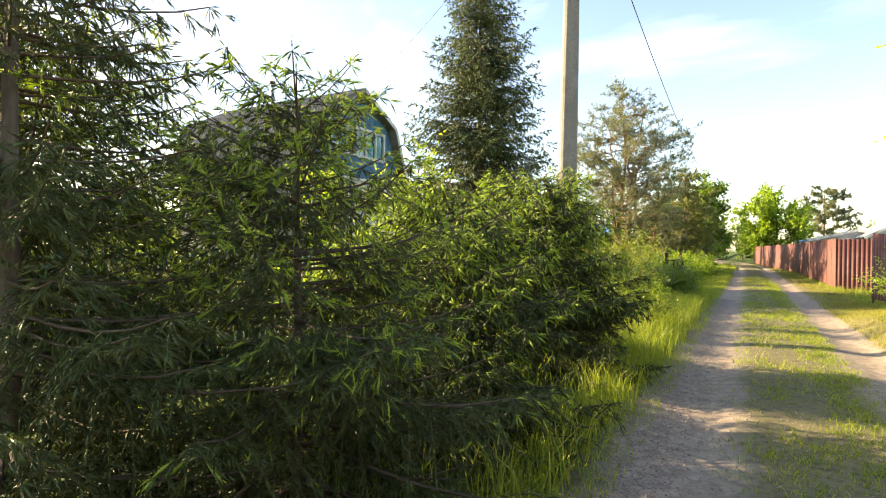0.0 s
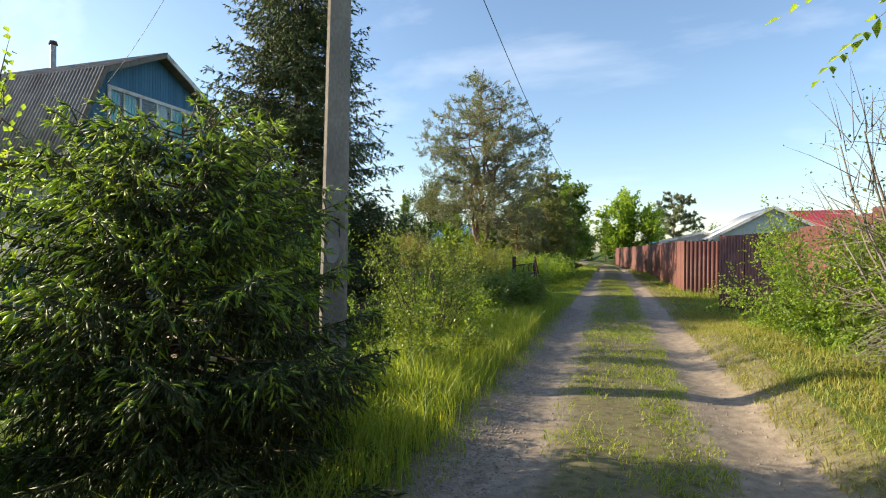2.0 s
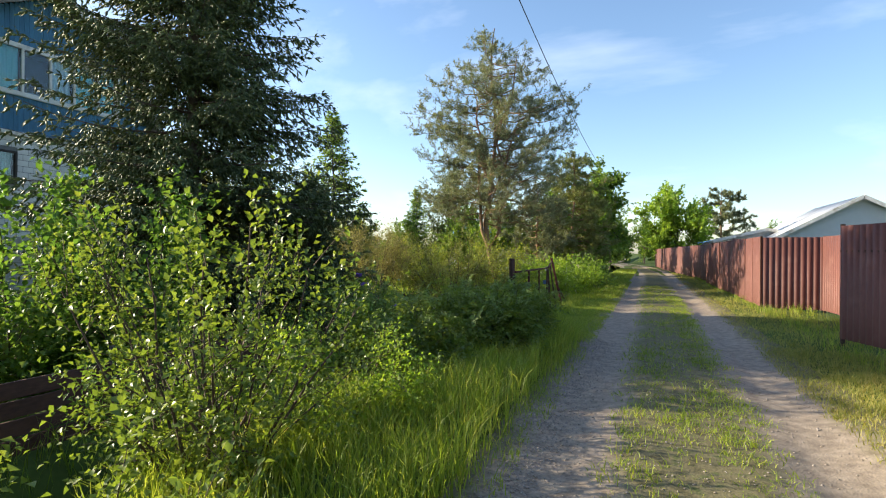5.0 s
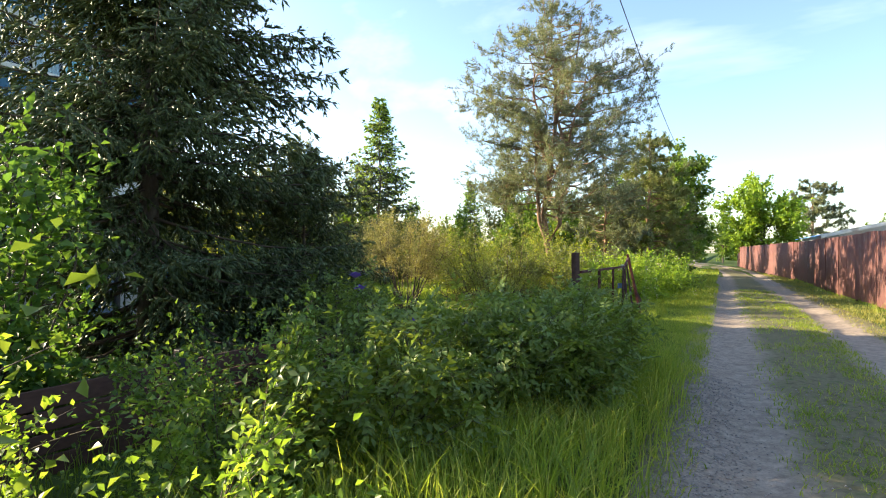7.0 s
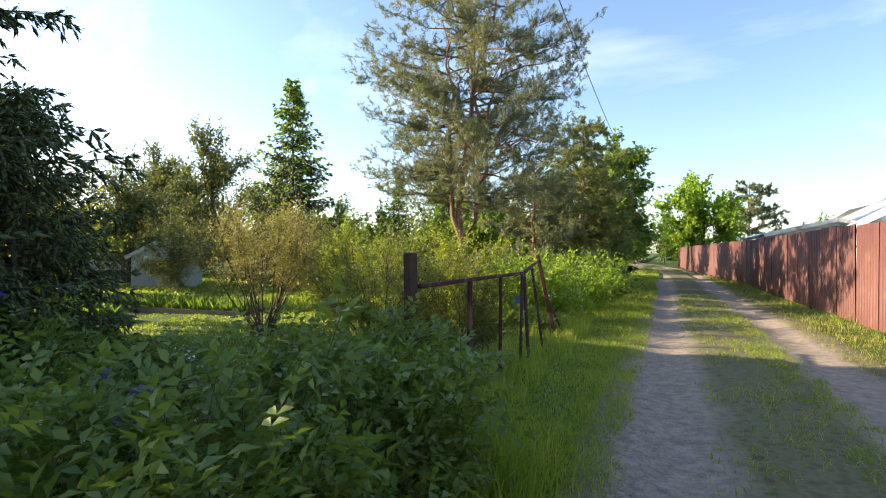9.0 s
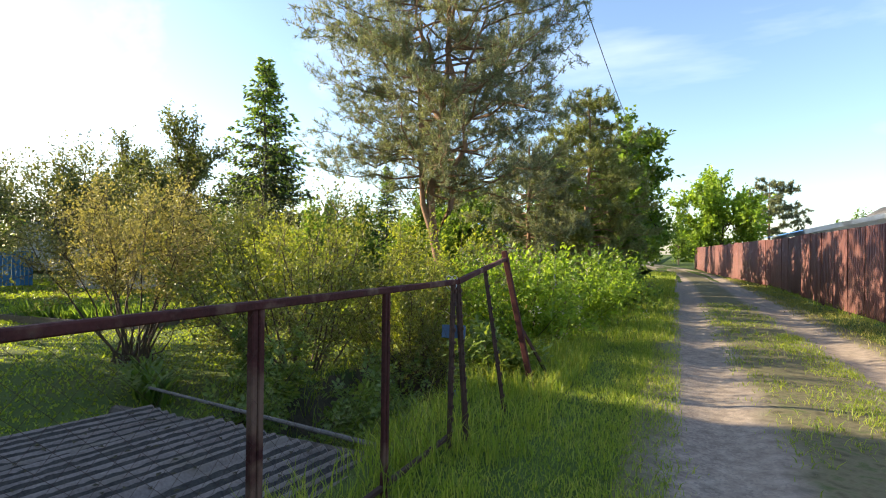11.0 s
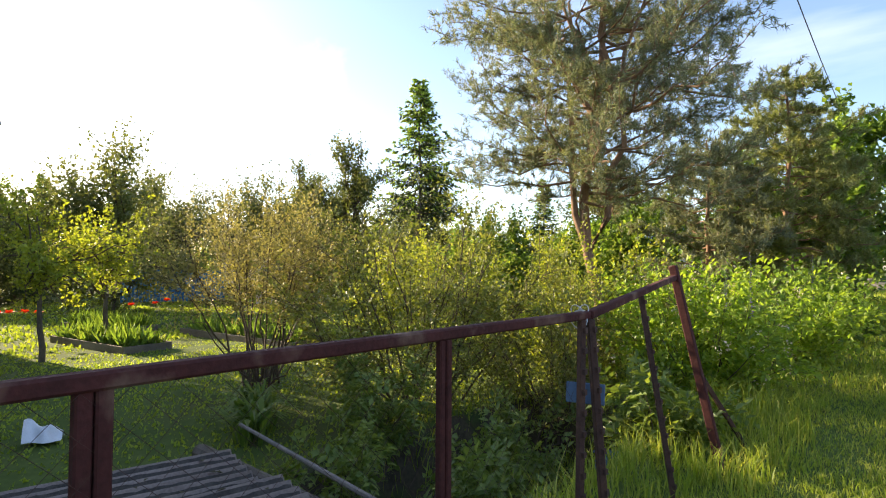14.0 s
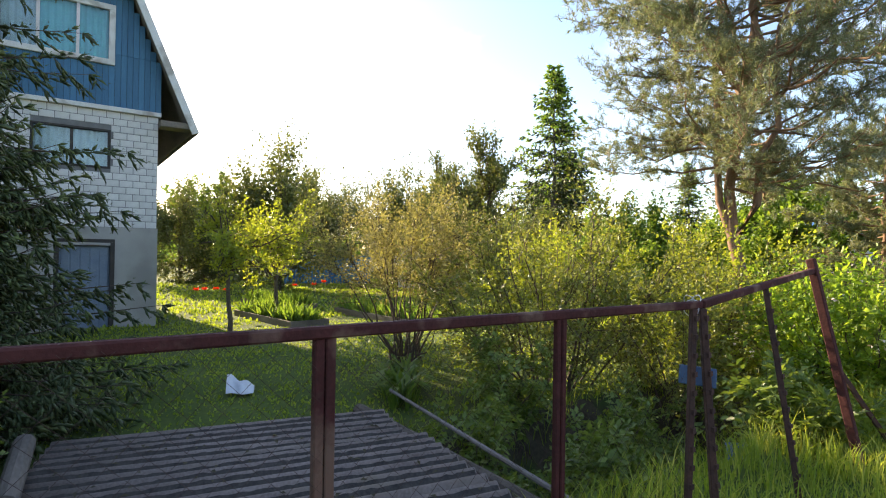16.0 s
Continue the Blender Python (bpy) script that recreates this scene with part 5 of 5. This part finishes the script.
shrub("sapling", (-4.6, 6.1, -0.2), "light green broad-leaved sapling", "sapling", 3.4, 1.15, G_BRIGHT, 41, 16, 460, 9, (0.05, 0.03), thick=1.9)
shrub("sapling", (-3.6, 4.4, -0.2), "light green broad-leaved sapling", "sapling", 2.3, 0.9, G_BRIGHT, 141, 11, 300, 9, (0.06, 0.036))
shrub("guelder_rose", (-6.8, 12.3, -0.35), "round flowering guelder rose bush", "bush", 1.85, 1.1, G_MID, 42, 12, 520, 9, (0.07, 0.05), flowers=WHITEP, flower_n=12)
shrub("lilac_bush", (-6.2, 14.4, -0.35), "dark green lilac bush beneath the spruce", "bush", 2.6, 1.3, G_DEEP, 43, 12, 520, 9, (0.09, 0.06))
shrub("lilac_bush", (-7.6, 13.6, -0.35), "dark green lilac bush beneath the spruce", "bush", 2.9, 1.3, G_DEEP, 143, 12, 460, 9, (0.09, 0.06))
shrub("cherry_bush", (-2.4, 11.75, -0.05), "loose lane-side bush with upright shoots", "bush", 1.85, 1.1, G_CHERRY, 44, 26, 640, 9, (0.038, 0.025), low=0.12, thick=1.9)
shrub("rose_bush", (-2.4, 13.2, -0.05), "dense lane-side bush with small leaves", "bush", 0.85, 0.9, G_BRIGHT, 45, 14, 560, 10, (0.034, 0.02))
shrub("rose_bush", (-3.4, 14.6, -0.2), "dense lane-side bush with small leaves", "bush", 0.95, 1.1, G_MID, 46, 14, 720, 10, (0.038, 0.023))
shrub("rose_bush", (-3.6, 12.6, -0.3), "dense lane-side bush with small leaves", "bush", 1.1, 0.8, G_MID, 146, 12, 420, 10, (0.036, 0.022))
shrub("low_bush", (-1.9, 10.5, 0), "low leafy undergrowth below the pole", "bush", 0.75, 0.75, G_CHERRY, 47, 10, 320, 9, (0.04, 0.026))
shrub("low_bush", (-3.3, 8.6, -0.2), "low leafy undergrowth below the pole", "bush", 0.6, 0.8, G_CHERRY, 147, 10, 300, 9, (0.04, 0.022))
shrub("low_bush", (-2.3, 8.5, 0), "low leafy undergrowth below the pole", "bush", 0.5, 0.6, G_MID, 148, 10, 200, 9, (0.045, 0.03))
shrub("low_bush", (-4.2, 7.4, -0.3), "low leafy undergrowth below the pole", "bush", 1.0, 1.0, G_MID, 149, 10, 300, 9, (0.05, 0.03))
for k, (x, y, h, r) in enumerate(((-1.95, 17.5, 0.9, 0.8), (-2.7, 16.6, 0.95, 0.85), (-3.4, 17.7, 0.85, 0.9), (-2.5, 18.7, 0.85, 0.75), (-3.5, 19.0, 0.75, 0.7), (-2.1, 16.5, 0.85, 0.7), (-4.4, 17.0, 1.15, 0.9), (-2.6, 15.0, 0.8, 0.7), (-5.3, 18.2, 1.1, 0.8), (-4.7, 19.0, 0.8, 0.6), (-3.0, 15.6, 1.0, 0.8), (-1.75, 18.3, 0.8, 0.6), (-1.8, 17.0, 0.85, 0.6), (-2.25, 19.2, 0.8, 0.5))):
    gz = float(ground_z(x, y))
    shrub("elder_bush", (x, y, gz), "low elder bush with feathered leaves", "bush", h - gz * 0.8, r, G_ELDER, 60 + k, 12, 150, 4, (0.058, 0.029), pinnate=5, group="elder bushes by the ditch", thick=2.0)
shrub("willow_bush", (-8.1, 24.5, -0.35), "grey-green willow bush with bare stems", "bush", 2.45, 1.5, G_OLIVE, 48, 26, 1000, 12, (0.04, 0.02), low=0.35, bare=2, clear=0.42)
shrub("hazel_bush", (-5.7, 25.3, -0.8), "wide dense bush over the ditch", "bush", 2.75, 1.65, G_HAZEL, 49, 22, 820, 12, (0.042, 0.027), clear=0.3)
shrub("hazel_bush", (-4.4, 26.2, -0.8), "wide dense bush over the ditch", "bush", 2.0, 1.3, G_HAZEL, 149, 18, 540, 12, (0.042, 0.027), clear=0.25)
shrub("hazel_bush", (-5.2, 28.4, -0.5), "yellowish green bush beneath the pine", "bush", 2.2, 1.6, G_YELLOW, 50, 18, 1000, 10, (0.055, 0.032))
shrub("hazel_bush", (-8.6, 28.6, -0.4), "yellowish green bush beside the lawn", "bush", 2.1, 1.5, G_YELLOW, 150, 18, 650, 10, (0.06, 0.036), clear=0.35)
shrub("nettle_patch", (-2.9, 27.0, -0.1), "bright green weeds with white flower heads", "weeds", 1.3, 1.2, G_BRIGHT, 51, 30, 760, 10, (0.062, 0.036), flowers=WHITEP, flower_n=60)
shrub("nettle_patch", (-2.5, 29.6, -0.1), "bright green weeds along the lane", "weeds", 1.2, 1.3, G_BRIGHT, 52, 26, 640, 10, (0.065, 0.04), flowers=WHITEP, flower_n=30)
shrub("nettle_patch", (-2.6, 32.4, -0.1), "bright green weeds along the lane", "weeds", 1.3, 1.4, G_MID, 152, 24, 480, 9, (0.1, 0.06))
pine("scots_pine", (-5.6, 30.5, -0.4), "tall forked pine with airy grey-green crown", 11.6, 3.7, 71, 0.27, 136, 7, 11, 0.115, 0.015, [(2.6, 0.95, 0.35, 8.2), (2.9, -1.3, 0.5, 9.2), (3.6, 0.9, -0.7, 9.6), (4.3, -1.0, 0.9, 8.2)], 0.135, (-0.6, 1.1), bow=-0.45)
pine("young_pine", (-3.35, 36.7, -0.2), "dense young pine beside the lane", 6.8, 2.2, 72, 0.08, 84, 8, 13, 0.13, 0.022, None, 0.1, leaf=G_PINE_DARK)
pine("young_pine", (-4.8, 34.8, -0.3), "young pine with brownish needles", 4.9, 2.0, 73, 0.1, 56, 7, 13, 0.13, 0.022, None, 0.09)
spruce("spruce", (-19.5, 40.0, -0.4), "slender spruce with light new growth", 11.2, 3.6, 35, G_SPRUCE, G_SHOOT, 0.5, 9, 0.26, 0.36, 3, 0.09, 0.03, 0.04, 0.14, 0.9, 0.34, sub=2, fat=0.05, ragged=0.36)


def tree(nm, loc, lab, h, r, leaf, sd, size=None, thick=2.0, trunk=0.22):
    far = math.hypot(loc[0], loc[1] - 15)
    q = size or 0.085 + 0.0036 * far
    return shrub(nm, loc, lab, "tree", h, r, leaf, sd, 18, 520, 11, (q, q * 0.62), trunk=trunk * h, trunk_r=0.014 * h + 0.015, twig_len=0.3, thick=thick)


tree("alder", (-2.7, 41.0, -0.2), "green alder beside the lane", 7.2, 2.0, G_MID, 81, trunk=0.1)
alder = tree("alder", (-3.6, 48.0, -0.2), "green alder beside the lane", 6.6, 2.6, G_MID, 82, trunk=0.08, size=0.22, thick=0.85)
tree("willow_tree", (3.2, 75.0, 0), "round bright green willow tree", 8.8, 4.0, G_BRIGHT, 84, trunk=0.1)
birch = tree("birch", (-32.0, 41.5, -0.4), "slender pale birch in the gardens", 9.0, 2.2, G_APPLE, 85, size=0.14, thick=1.9)
birch2 = tree("birch", (-30.0, 44.8, -0.4), "green birch in the gardens", 10.0, 3.5, G_APPLE, 86, size=0.18, thick=1.9)
apple = tree("apple_tree", (-24.5, 28.0, -0.5), "old spreading apple tree", 6.4, 4.1, G_APPLE, 87, size=0.135, thick=2.7, trunk=0.09)
tree("young_maple", (-13.2, 23.1, -0.5), "small yellow-green maple on the lawn", 3.1, 1.4, G_YELLOW, 88, 0.075, 0.5, 0.5)
tree("young_maple", (-14.6, 24.6, -0.5), "small yellow-green maple on the lawn", 3.3, 1.45, G_YELLOW, 89, 0.075, 0.5, 0.5)
for ob, x, y, s, r in ((alder, -4.5, 55, 0.95, 40), (alder, -3.4, 64, 0.9, 100), (alder, -5.2, 75, 1.1, 200), (alder, -0.5, 98, 1.1, 10), (alder, -6.0, 100, 1.2, 70), (apple, -27, 36, 1.0, 90), (apple, -33, 33, 1.05, 200), (apple, -31, 25, 0.8, 20),
                       (alder, -4.7, 39.3, 0.72, 160), (alder, -5.6, 43.6, 0.85, 250), (alder, -7.6, 37.0, 0.62, 330), (alder, -8.5, 44, 0.75, 120), (alder, -12, 47, 0.8, 220), (alder, -10, 38, 0.55, 300), (alder, -14, 40, 0.6, 30), (apple, -16, 35.5, 0.55, 75), (birch2, -33, 55, 1.0, 60), (birch2, -18, 58, 0.95, 160), (birch, -40, 52, 1.1, 210),
                       (alder, -22, 42, 0.8, 260), (apple, -30, 43, 0.9, 310), (alder, -38, 44, 0.9, 15), (apple, -42, 36, 1.0, 130), (alder, -45, 28, 1.0, 170), (apple, -20, 33, 0.5, 222), (alder, -11.5, 33, 0.45, 10), (alder, -26, 55, 0.9, 77),
                       (alder, 9.5, 60, 0.6, 10), (apple, 14, 58, 0.7, 99), (apple, 24, 75, 0.9, 19), (alder, 21, 52, 0.6, 222), (apple, -34, 15, 0.9, 44), (alder, -30, 9, 0.9, 88)):
    copy_thing(ob, pose(x, y, -0.4 if x < -6 else -0.1, 0, 0, r) @ Matrix.Scale(s, 4))
for x, y, s in ((-33.0, 27.5, 0.55), (-31.0, 26.2, 0.45), (-16.5, 47.0, 0.6)):
    copy_thing(bpy.data.objects["spruce"], pose(x, y, -0.4, 0, 0, x * 40) @ Matrix.Scale(s, 4))
pine("pine_tree", (10.6, 103.0, 0), "broad dark pine behind the houses", 11.8, 4.6, 74, 0.3, 26, 4, 10, 0.4, 0.1, None, 0.25)
shrub("hedge_bush", (3.6, 13.7, 0.2), "leafy bush against the red fence", "bush", 1.95, 1.2, G_BRIGHT, 53, 20, 800, 10, (0.042, 0.025), thick=2.8)
shrub("hedge_bush", (3.6, 12.2, 0.25), "leafy bush against the red fence", "bush", 1.75, 1.1, G_MID, 253, 18, 700, 10, (0.042, 0.025), thick=2.2)
shrub("dry_bush", (3.7, 10.4, 0.25), "half-bare bush with grey twigs", "bush", 3.2, 1.4, G_MID, 54, 26, 620, 2, (0.04, 0.022), bark=GREY_TWIG, twig_len=0.5, every=1)
shrub("hedge_bush", (3.55, 11.6, 0.25), "leafy bush against the red fence", "bush", 1.3, 0.9, G_BRIGHT, 153, 14, 380, 9, (0.05, 0.03))
shrub("rowan", (3.7, 7.0, 0.2), "rowan with branches reaching over the lane", "tree", 4.3, 1.85, G_BRIGHT, 55, 26, 330, 5, (0.08, 0.034), pinnate=9, trunk=2.3, trunk_r=0.05, thick=4.6)


def far_woods():
    rng = np.random.default_rng(99)
    P, S = [], []
    for k in range(260):
        a = radians(rng.uniform(-115, 75))
        d = rng.uniform(62, 130)
        c = np.array([math.sin(a) * d, math.cos(a) * d + 12, -0.5])
        if -7 < c[0] < 22 and c[1] < 125:
            continue
        h, r = rng.uniform(3.5, 8.0), rng.uniform(2.0, 4.2)
        m = 240
        u = unit(rng.normal(size=(m, 3)))
        u *= (1 + 0.35 * np.sin(u[:, :1] * 5 + k) * np.sin(u[:, 2:] * 6 + 2 * k))
        q = u * rng.uniform(0.6, 1.05, (m, 1)) * np.array([r, r, h * 0.5]) + c + np.array([0, 0, h * 0.5])
        P.append(q)
        S.append(np.full(m, d))
    P, S = np.concatenate(P), np.concatenate(S)
    n = len(P)
    L = S * 0.009 * rng.uniform(0.5, 1.3, n)
    v, f = leaf_arrays(P, rng.normal(size=(n, 3)), rng.normal(size=(n, 3)), L, L * 0.7)
    tagged(fast_mesh("far_woods", v, f, G_MID), "distant mixed woods round the gardens", "woods", kind="stuff")


far_woods()

# ---- small things ----
def plastic_bag():
    """A stiff crumpled sheet standing like a tent, with one flap lying flat."""
    n = 14
    u = np.linspace(0, 1, n)
    X, Y = np.meshgrid(u, u)
    px = (X - 0.5) * 0.3
    fold = np.abs(Y - 0.45)
    pz = 0.22 * np.clip(1 - fold * 1.9, 0, 1) * (1 - 0.55 * X) + 0.025 * np.sin(X * 11 + Y * 7) * np.sin(Y * 9)
    py = (Y - 0.5) * 0.26 + 0.03 * np.sin(X * 8)
    V = np.stack([px, py, np.maximum(pz, 0.004)], -1).reshape(-1, 3)
    i = (np.arange(n - 1)[:, None] * n + np.arange(n - 1)[None]).ravel()
    F = np.stack([i, i + 1, i + 1 + n, i + n], 1)
    ob = fast_mesh("plastic_bag", np.concatenate([V, V - [0, 0, 0.004]]), np.concatenate([F, F[:, ::-1] + len(V)]), BAG)
    ob.matrix_basis = pose(BAG_AT[0], BAG_AT[1], float(ground_z(*BAG_AT)) + 0.03, 0, 0, 70)
    tagged(ob, "crumpled white plastic sheet on the lawn", "bag")


BAG_AT = (-7.25, 21.75)
plastic_bag()


def flower(name, loc, label, petal, h, seed, spike=False):
    rng = np.random.default_rng(seed)
    f = thing(name, loc, label, "flower")
    v, q = tubes([(np.array([[0, 0, 0], [0.01, 0, h * 0.5], [0.03, 0.01, h]]), 0.004, 0.003)], 4)
    fast_mesh("stem", v, q, G_MID, f)
    if spike:
        n = 46
        z = np.linspace(h * 0.62, h * 1.02, n)
        P = np.stack([0.03 + 0 * z, 0.01 + 0 * z, z], 1)
        D = unit(rng.normal(size=(n, 3)) * [1, 1, 0.3])
        v, fa = leaf_arrays(P, D, np.tile([[0, 0, 1.0]], (n, 1)), np.linspace(0.035, 0.012, n), np.full(n, 0.02))
    else:
        n = 8
        a = np.arange(n) * 2 * np.pi / n
        D = np.stack([np.cos(a), np.sin(a), 0.5 + 0.7 * (np.arange(n) % 2)], 1)
        v, fa = leaf_arrays(np.tile([[0.03, 0.01, h]], (n, 1)), D, np.tile([[0, 0, 1.0]], (n, 1)), np.full(n, 0.125), np.full(n, 0.13), 0.1)
    fast_mesh("blossom", v, fa, petal, f)
    n = 7
    a = rng.uniform(0, 6.28, n)
    P = np.stack([0 * a, 0 * a, rng.uniform(0.05, h * 0.5, n)], 1)
    D = np.stack([np.cos(a), np.sin(a), 0.8 + 0 * a], 1)
    v, fa = leaf_arrays(P, D, np.tile([[0, 0, 1.0]], (n, 1)), np.full(n, 0.16), np.full(n, 0.03))
    fast_mesh("foliage", v, fa, G_MID, f)
    return f


prng = random.Random(4)
for k, (x, y) in enumerate(((-15.9, 22.9), (-16.4, 23.2), (-15.5, 23.3), (-15.8, 23.6), (-17.2, 26.0), (-16.4, 26.3), (-15.9, 26.4))):
    gz = float(ground_z(x, y))
    flower("poppy", (x, y, gz), "tall orange-red garden poppy", POPPY, 0.35 - gz + prng.uniform(-0.1, 0.1), 200 + k)
for k in range(5):
    x, y = -2.5 + prng.uniform(-0.6, 0.5), 26.0 + k * 0.8
    flower("lupin", (x, y, -0.05), "violet lupin spike among weeds", VIOLET, 1.35 + prng.uniform(0, 0.25), 220 + k, True)
for x, y, z in ((-4.6, 17.6, 0.9), (-4.3, 18.3, 0.45), (-4.15, 18.5, 0.3), (-4.9, 17.9, 1.05), (-3.9, 18.1, 0.2)):
    gz = float(ground_z(x, y))
    flower("iris", (x, y, gz), "blue-violet iris among the bushes", VIOLET, z - gz, int(300 - x * 10))
tagged(part("path_slab", boxed((-16.5, 22.0, -0.6), (-13.6, 22.75, -0.47), 0.02), PLASTER), "worn concrete path slab along the house", "path")


def garden_shed():
    h = far_house("garden_shed", "small pale garden shed with dark roof", -23.5, 35.5, 2.8, 2.6, 1.6, 0.8, SIDING, SLATE, 0.25, 40)
    h.location.z = -0.5


garden_shed()


def flower_bed(x, y, w, d, rz, seed):
    b = thing("flower_bed", (x, y, float(ground_z(x, y))), "raised bed with board edging and green plants", "flower bed", rz=rz)
    for lo, hi in (((0, 0), (w, 0.03)), ((0, d - 0.03), (w, d)), ((0, 0.03), (0.03, d - 0.03)), ((w - 0.03, 0.03), (w, d - 0.03))):
        part("edging", boxed((*lo, -0.05), (*hi, 0.16), 0.004), OLD_WOOD, b)
    part("soil", boxed((0.03, 0.03, -0.05), (w - 0.03, d - 0.03, 0.11)), surface("garden_soil", (0.03, 0.022, 0.016), (0.08, 0.06, 0.045), 0.95, 6, 40, 0.8), b)
    rng = np.random.default_rng(seed)
    n = 900
    P = np.stack([rng.uniform(0.1, w - 0.1, n), rng.uniform(0.1, d - 0.1, n), np.full(n, 0.1)], 1)
    v, f = leaf_arrays(P, rng.normal(size=(n, 3)) * [0.5, 0.5, 0.1] + [0, 0, 1], rng.normal(size=(n, 3)), rng.uniform(0.15, 0.5, n), np.full(n, 0.05))
    tagged(fast_mesh("planting", v, f, G_MID, b), kind="stuff")


flower_bed(-16.0, 23.9, 3.2, 1.0, 8, 1)
flower_bed(-15.5, 26.6, 4.5, 1.1, 5, 2)
flower_bed(-19.5, 25.0, 3.0, 1.0, 12, 3)

# ---- undergrowth in the ditch by the gate ----
for k, (x, y, h, r) in enumerate(((-3.3, 24.0, 0.85, 0.55), (-3.0, 23.2, 0.55, 0.4), (-3.9, 24.9, 0.9, 0.7), (-5.0, 23.9, 0.7, 0.5), (-4.5, 23.1, 0.75, 0.5), (-3.5, 22.9, 0.6, 0.45), (-3.7, 24.0, 0.8, 0.5), (-2.75, 25.3, 0.6, 0.5), (-2.6, 24.6, 0.45, 0.4))):
    gz = float(ground_z(x, y))
    shrub("elder_bush", (x, y, gz), "low elder bush growing from the ditch", "bush", h, r, G_ELDER, 360 + k, 8, 60, 4, (0.066, 0.032), pinnate=5, group="elder bushes by the ditch", thick=1.8)


def leaf_clump(x, y, seed, n=70, h=0.55):
    """A tuft of long arching sword-shaped leaves."""
    rng = np.random.default_rng(seed)
    root = thing("day_lily", (x, y, float(ground_z(x, y))), "clump of arching sword-shaped green leaves", "plant")
    az, rr = rng.uniform(0, 2 * np.pi, n), rng.uniform(0.0, 0.16, n)
    P = np.stack([np.cos(az * 3) * rr, np.sin(az * 3) * rr, 0 * az], 1)
    out = np.stack([np.cos(az), np.sin(az), 0 * az], 1)
    side = np.stack([-np.sin(az), np.cos(az), 0 * az], 1)
    ln, wd = h * rng.uniform(0.7, 1.25, n), 0.016
    rows = []
    for t, w in ((0, 0.7), (0.35, 1.0), (0.7, 0.8), (1.0, 0.08)):
        c = P + out * (ln * (0.15 * t + 0.55 * t * t))[:, None] + np.array([0, 0, 1.0]) * (ln * (1.15 * t - 0.65 * t ** 2.6))[:, None]
        rows += [c - side * wd * w, c + side * wd * w]
    V = np.stack(rows, 1).reshape(-1, 3)
    q = np.arange(n)[:, None] * 8
    F = np.concatenate([q + np.array([[k, k + 1, k + 3, k + 2]]) for k in (0, 2, 4)])
    tagged(fast_mesh("leaf", V, F, G_MID, root), kind="stuff")


for k, (x, y) in enumerate(((-6.2, 23.3), (-5.8, 23.05), (-6.6, 23.6))):
    leaf_clump(x, y, 500 + k)


def cloth():
    n = 16
    u = np.linspace(-0.5, 0.5, n)
    X, Y = np.meshgrid(u * 0.5, u * 0.7)
    Z = 0.07 * np.sin(X * 17 + Y * 6) * np.cos(Y * 13) + 0.05 * np.sin(Y * 22 + X * 9)
    V = np.stack([X, Y, Z], -1).reshape(-1, 3)
    i = (np.arange(n - 1)[:, None] * n + np.arange(n - 1)[None]).ravel()
    F = np.stack([i, i + 1, i + 1 + n, i + n], 1)
    m = len(V)
    ob = fast_mesh("blue_cloth", np.concatenate([V, V - [0, 0, 0.012]]), np.concatenate([F, F[:, ::-1] + m]), plain("blue_grey_cloth", (0.1, 0.16, 0.24), 0.8), smooth=True)
    ob.matrix_basis = pose(-3.0, 25.0, float(ground_z(-3.0, 25.0)) + 0.12, 14, 10, 30)
    tagged(ob, "discarded blue-grey cloth lying in the ditch", "cloth")


cloth()
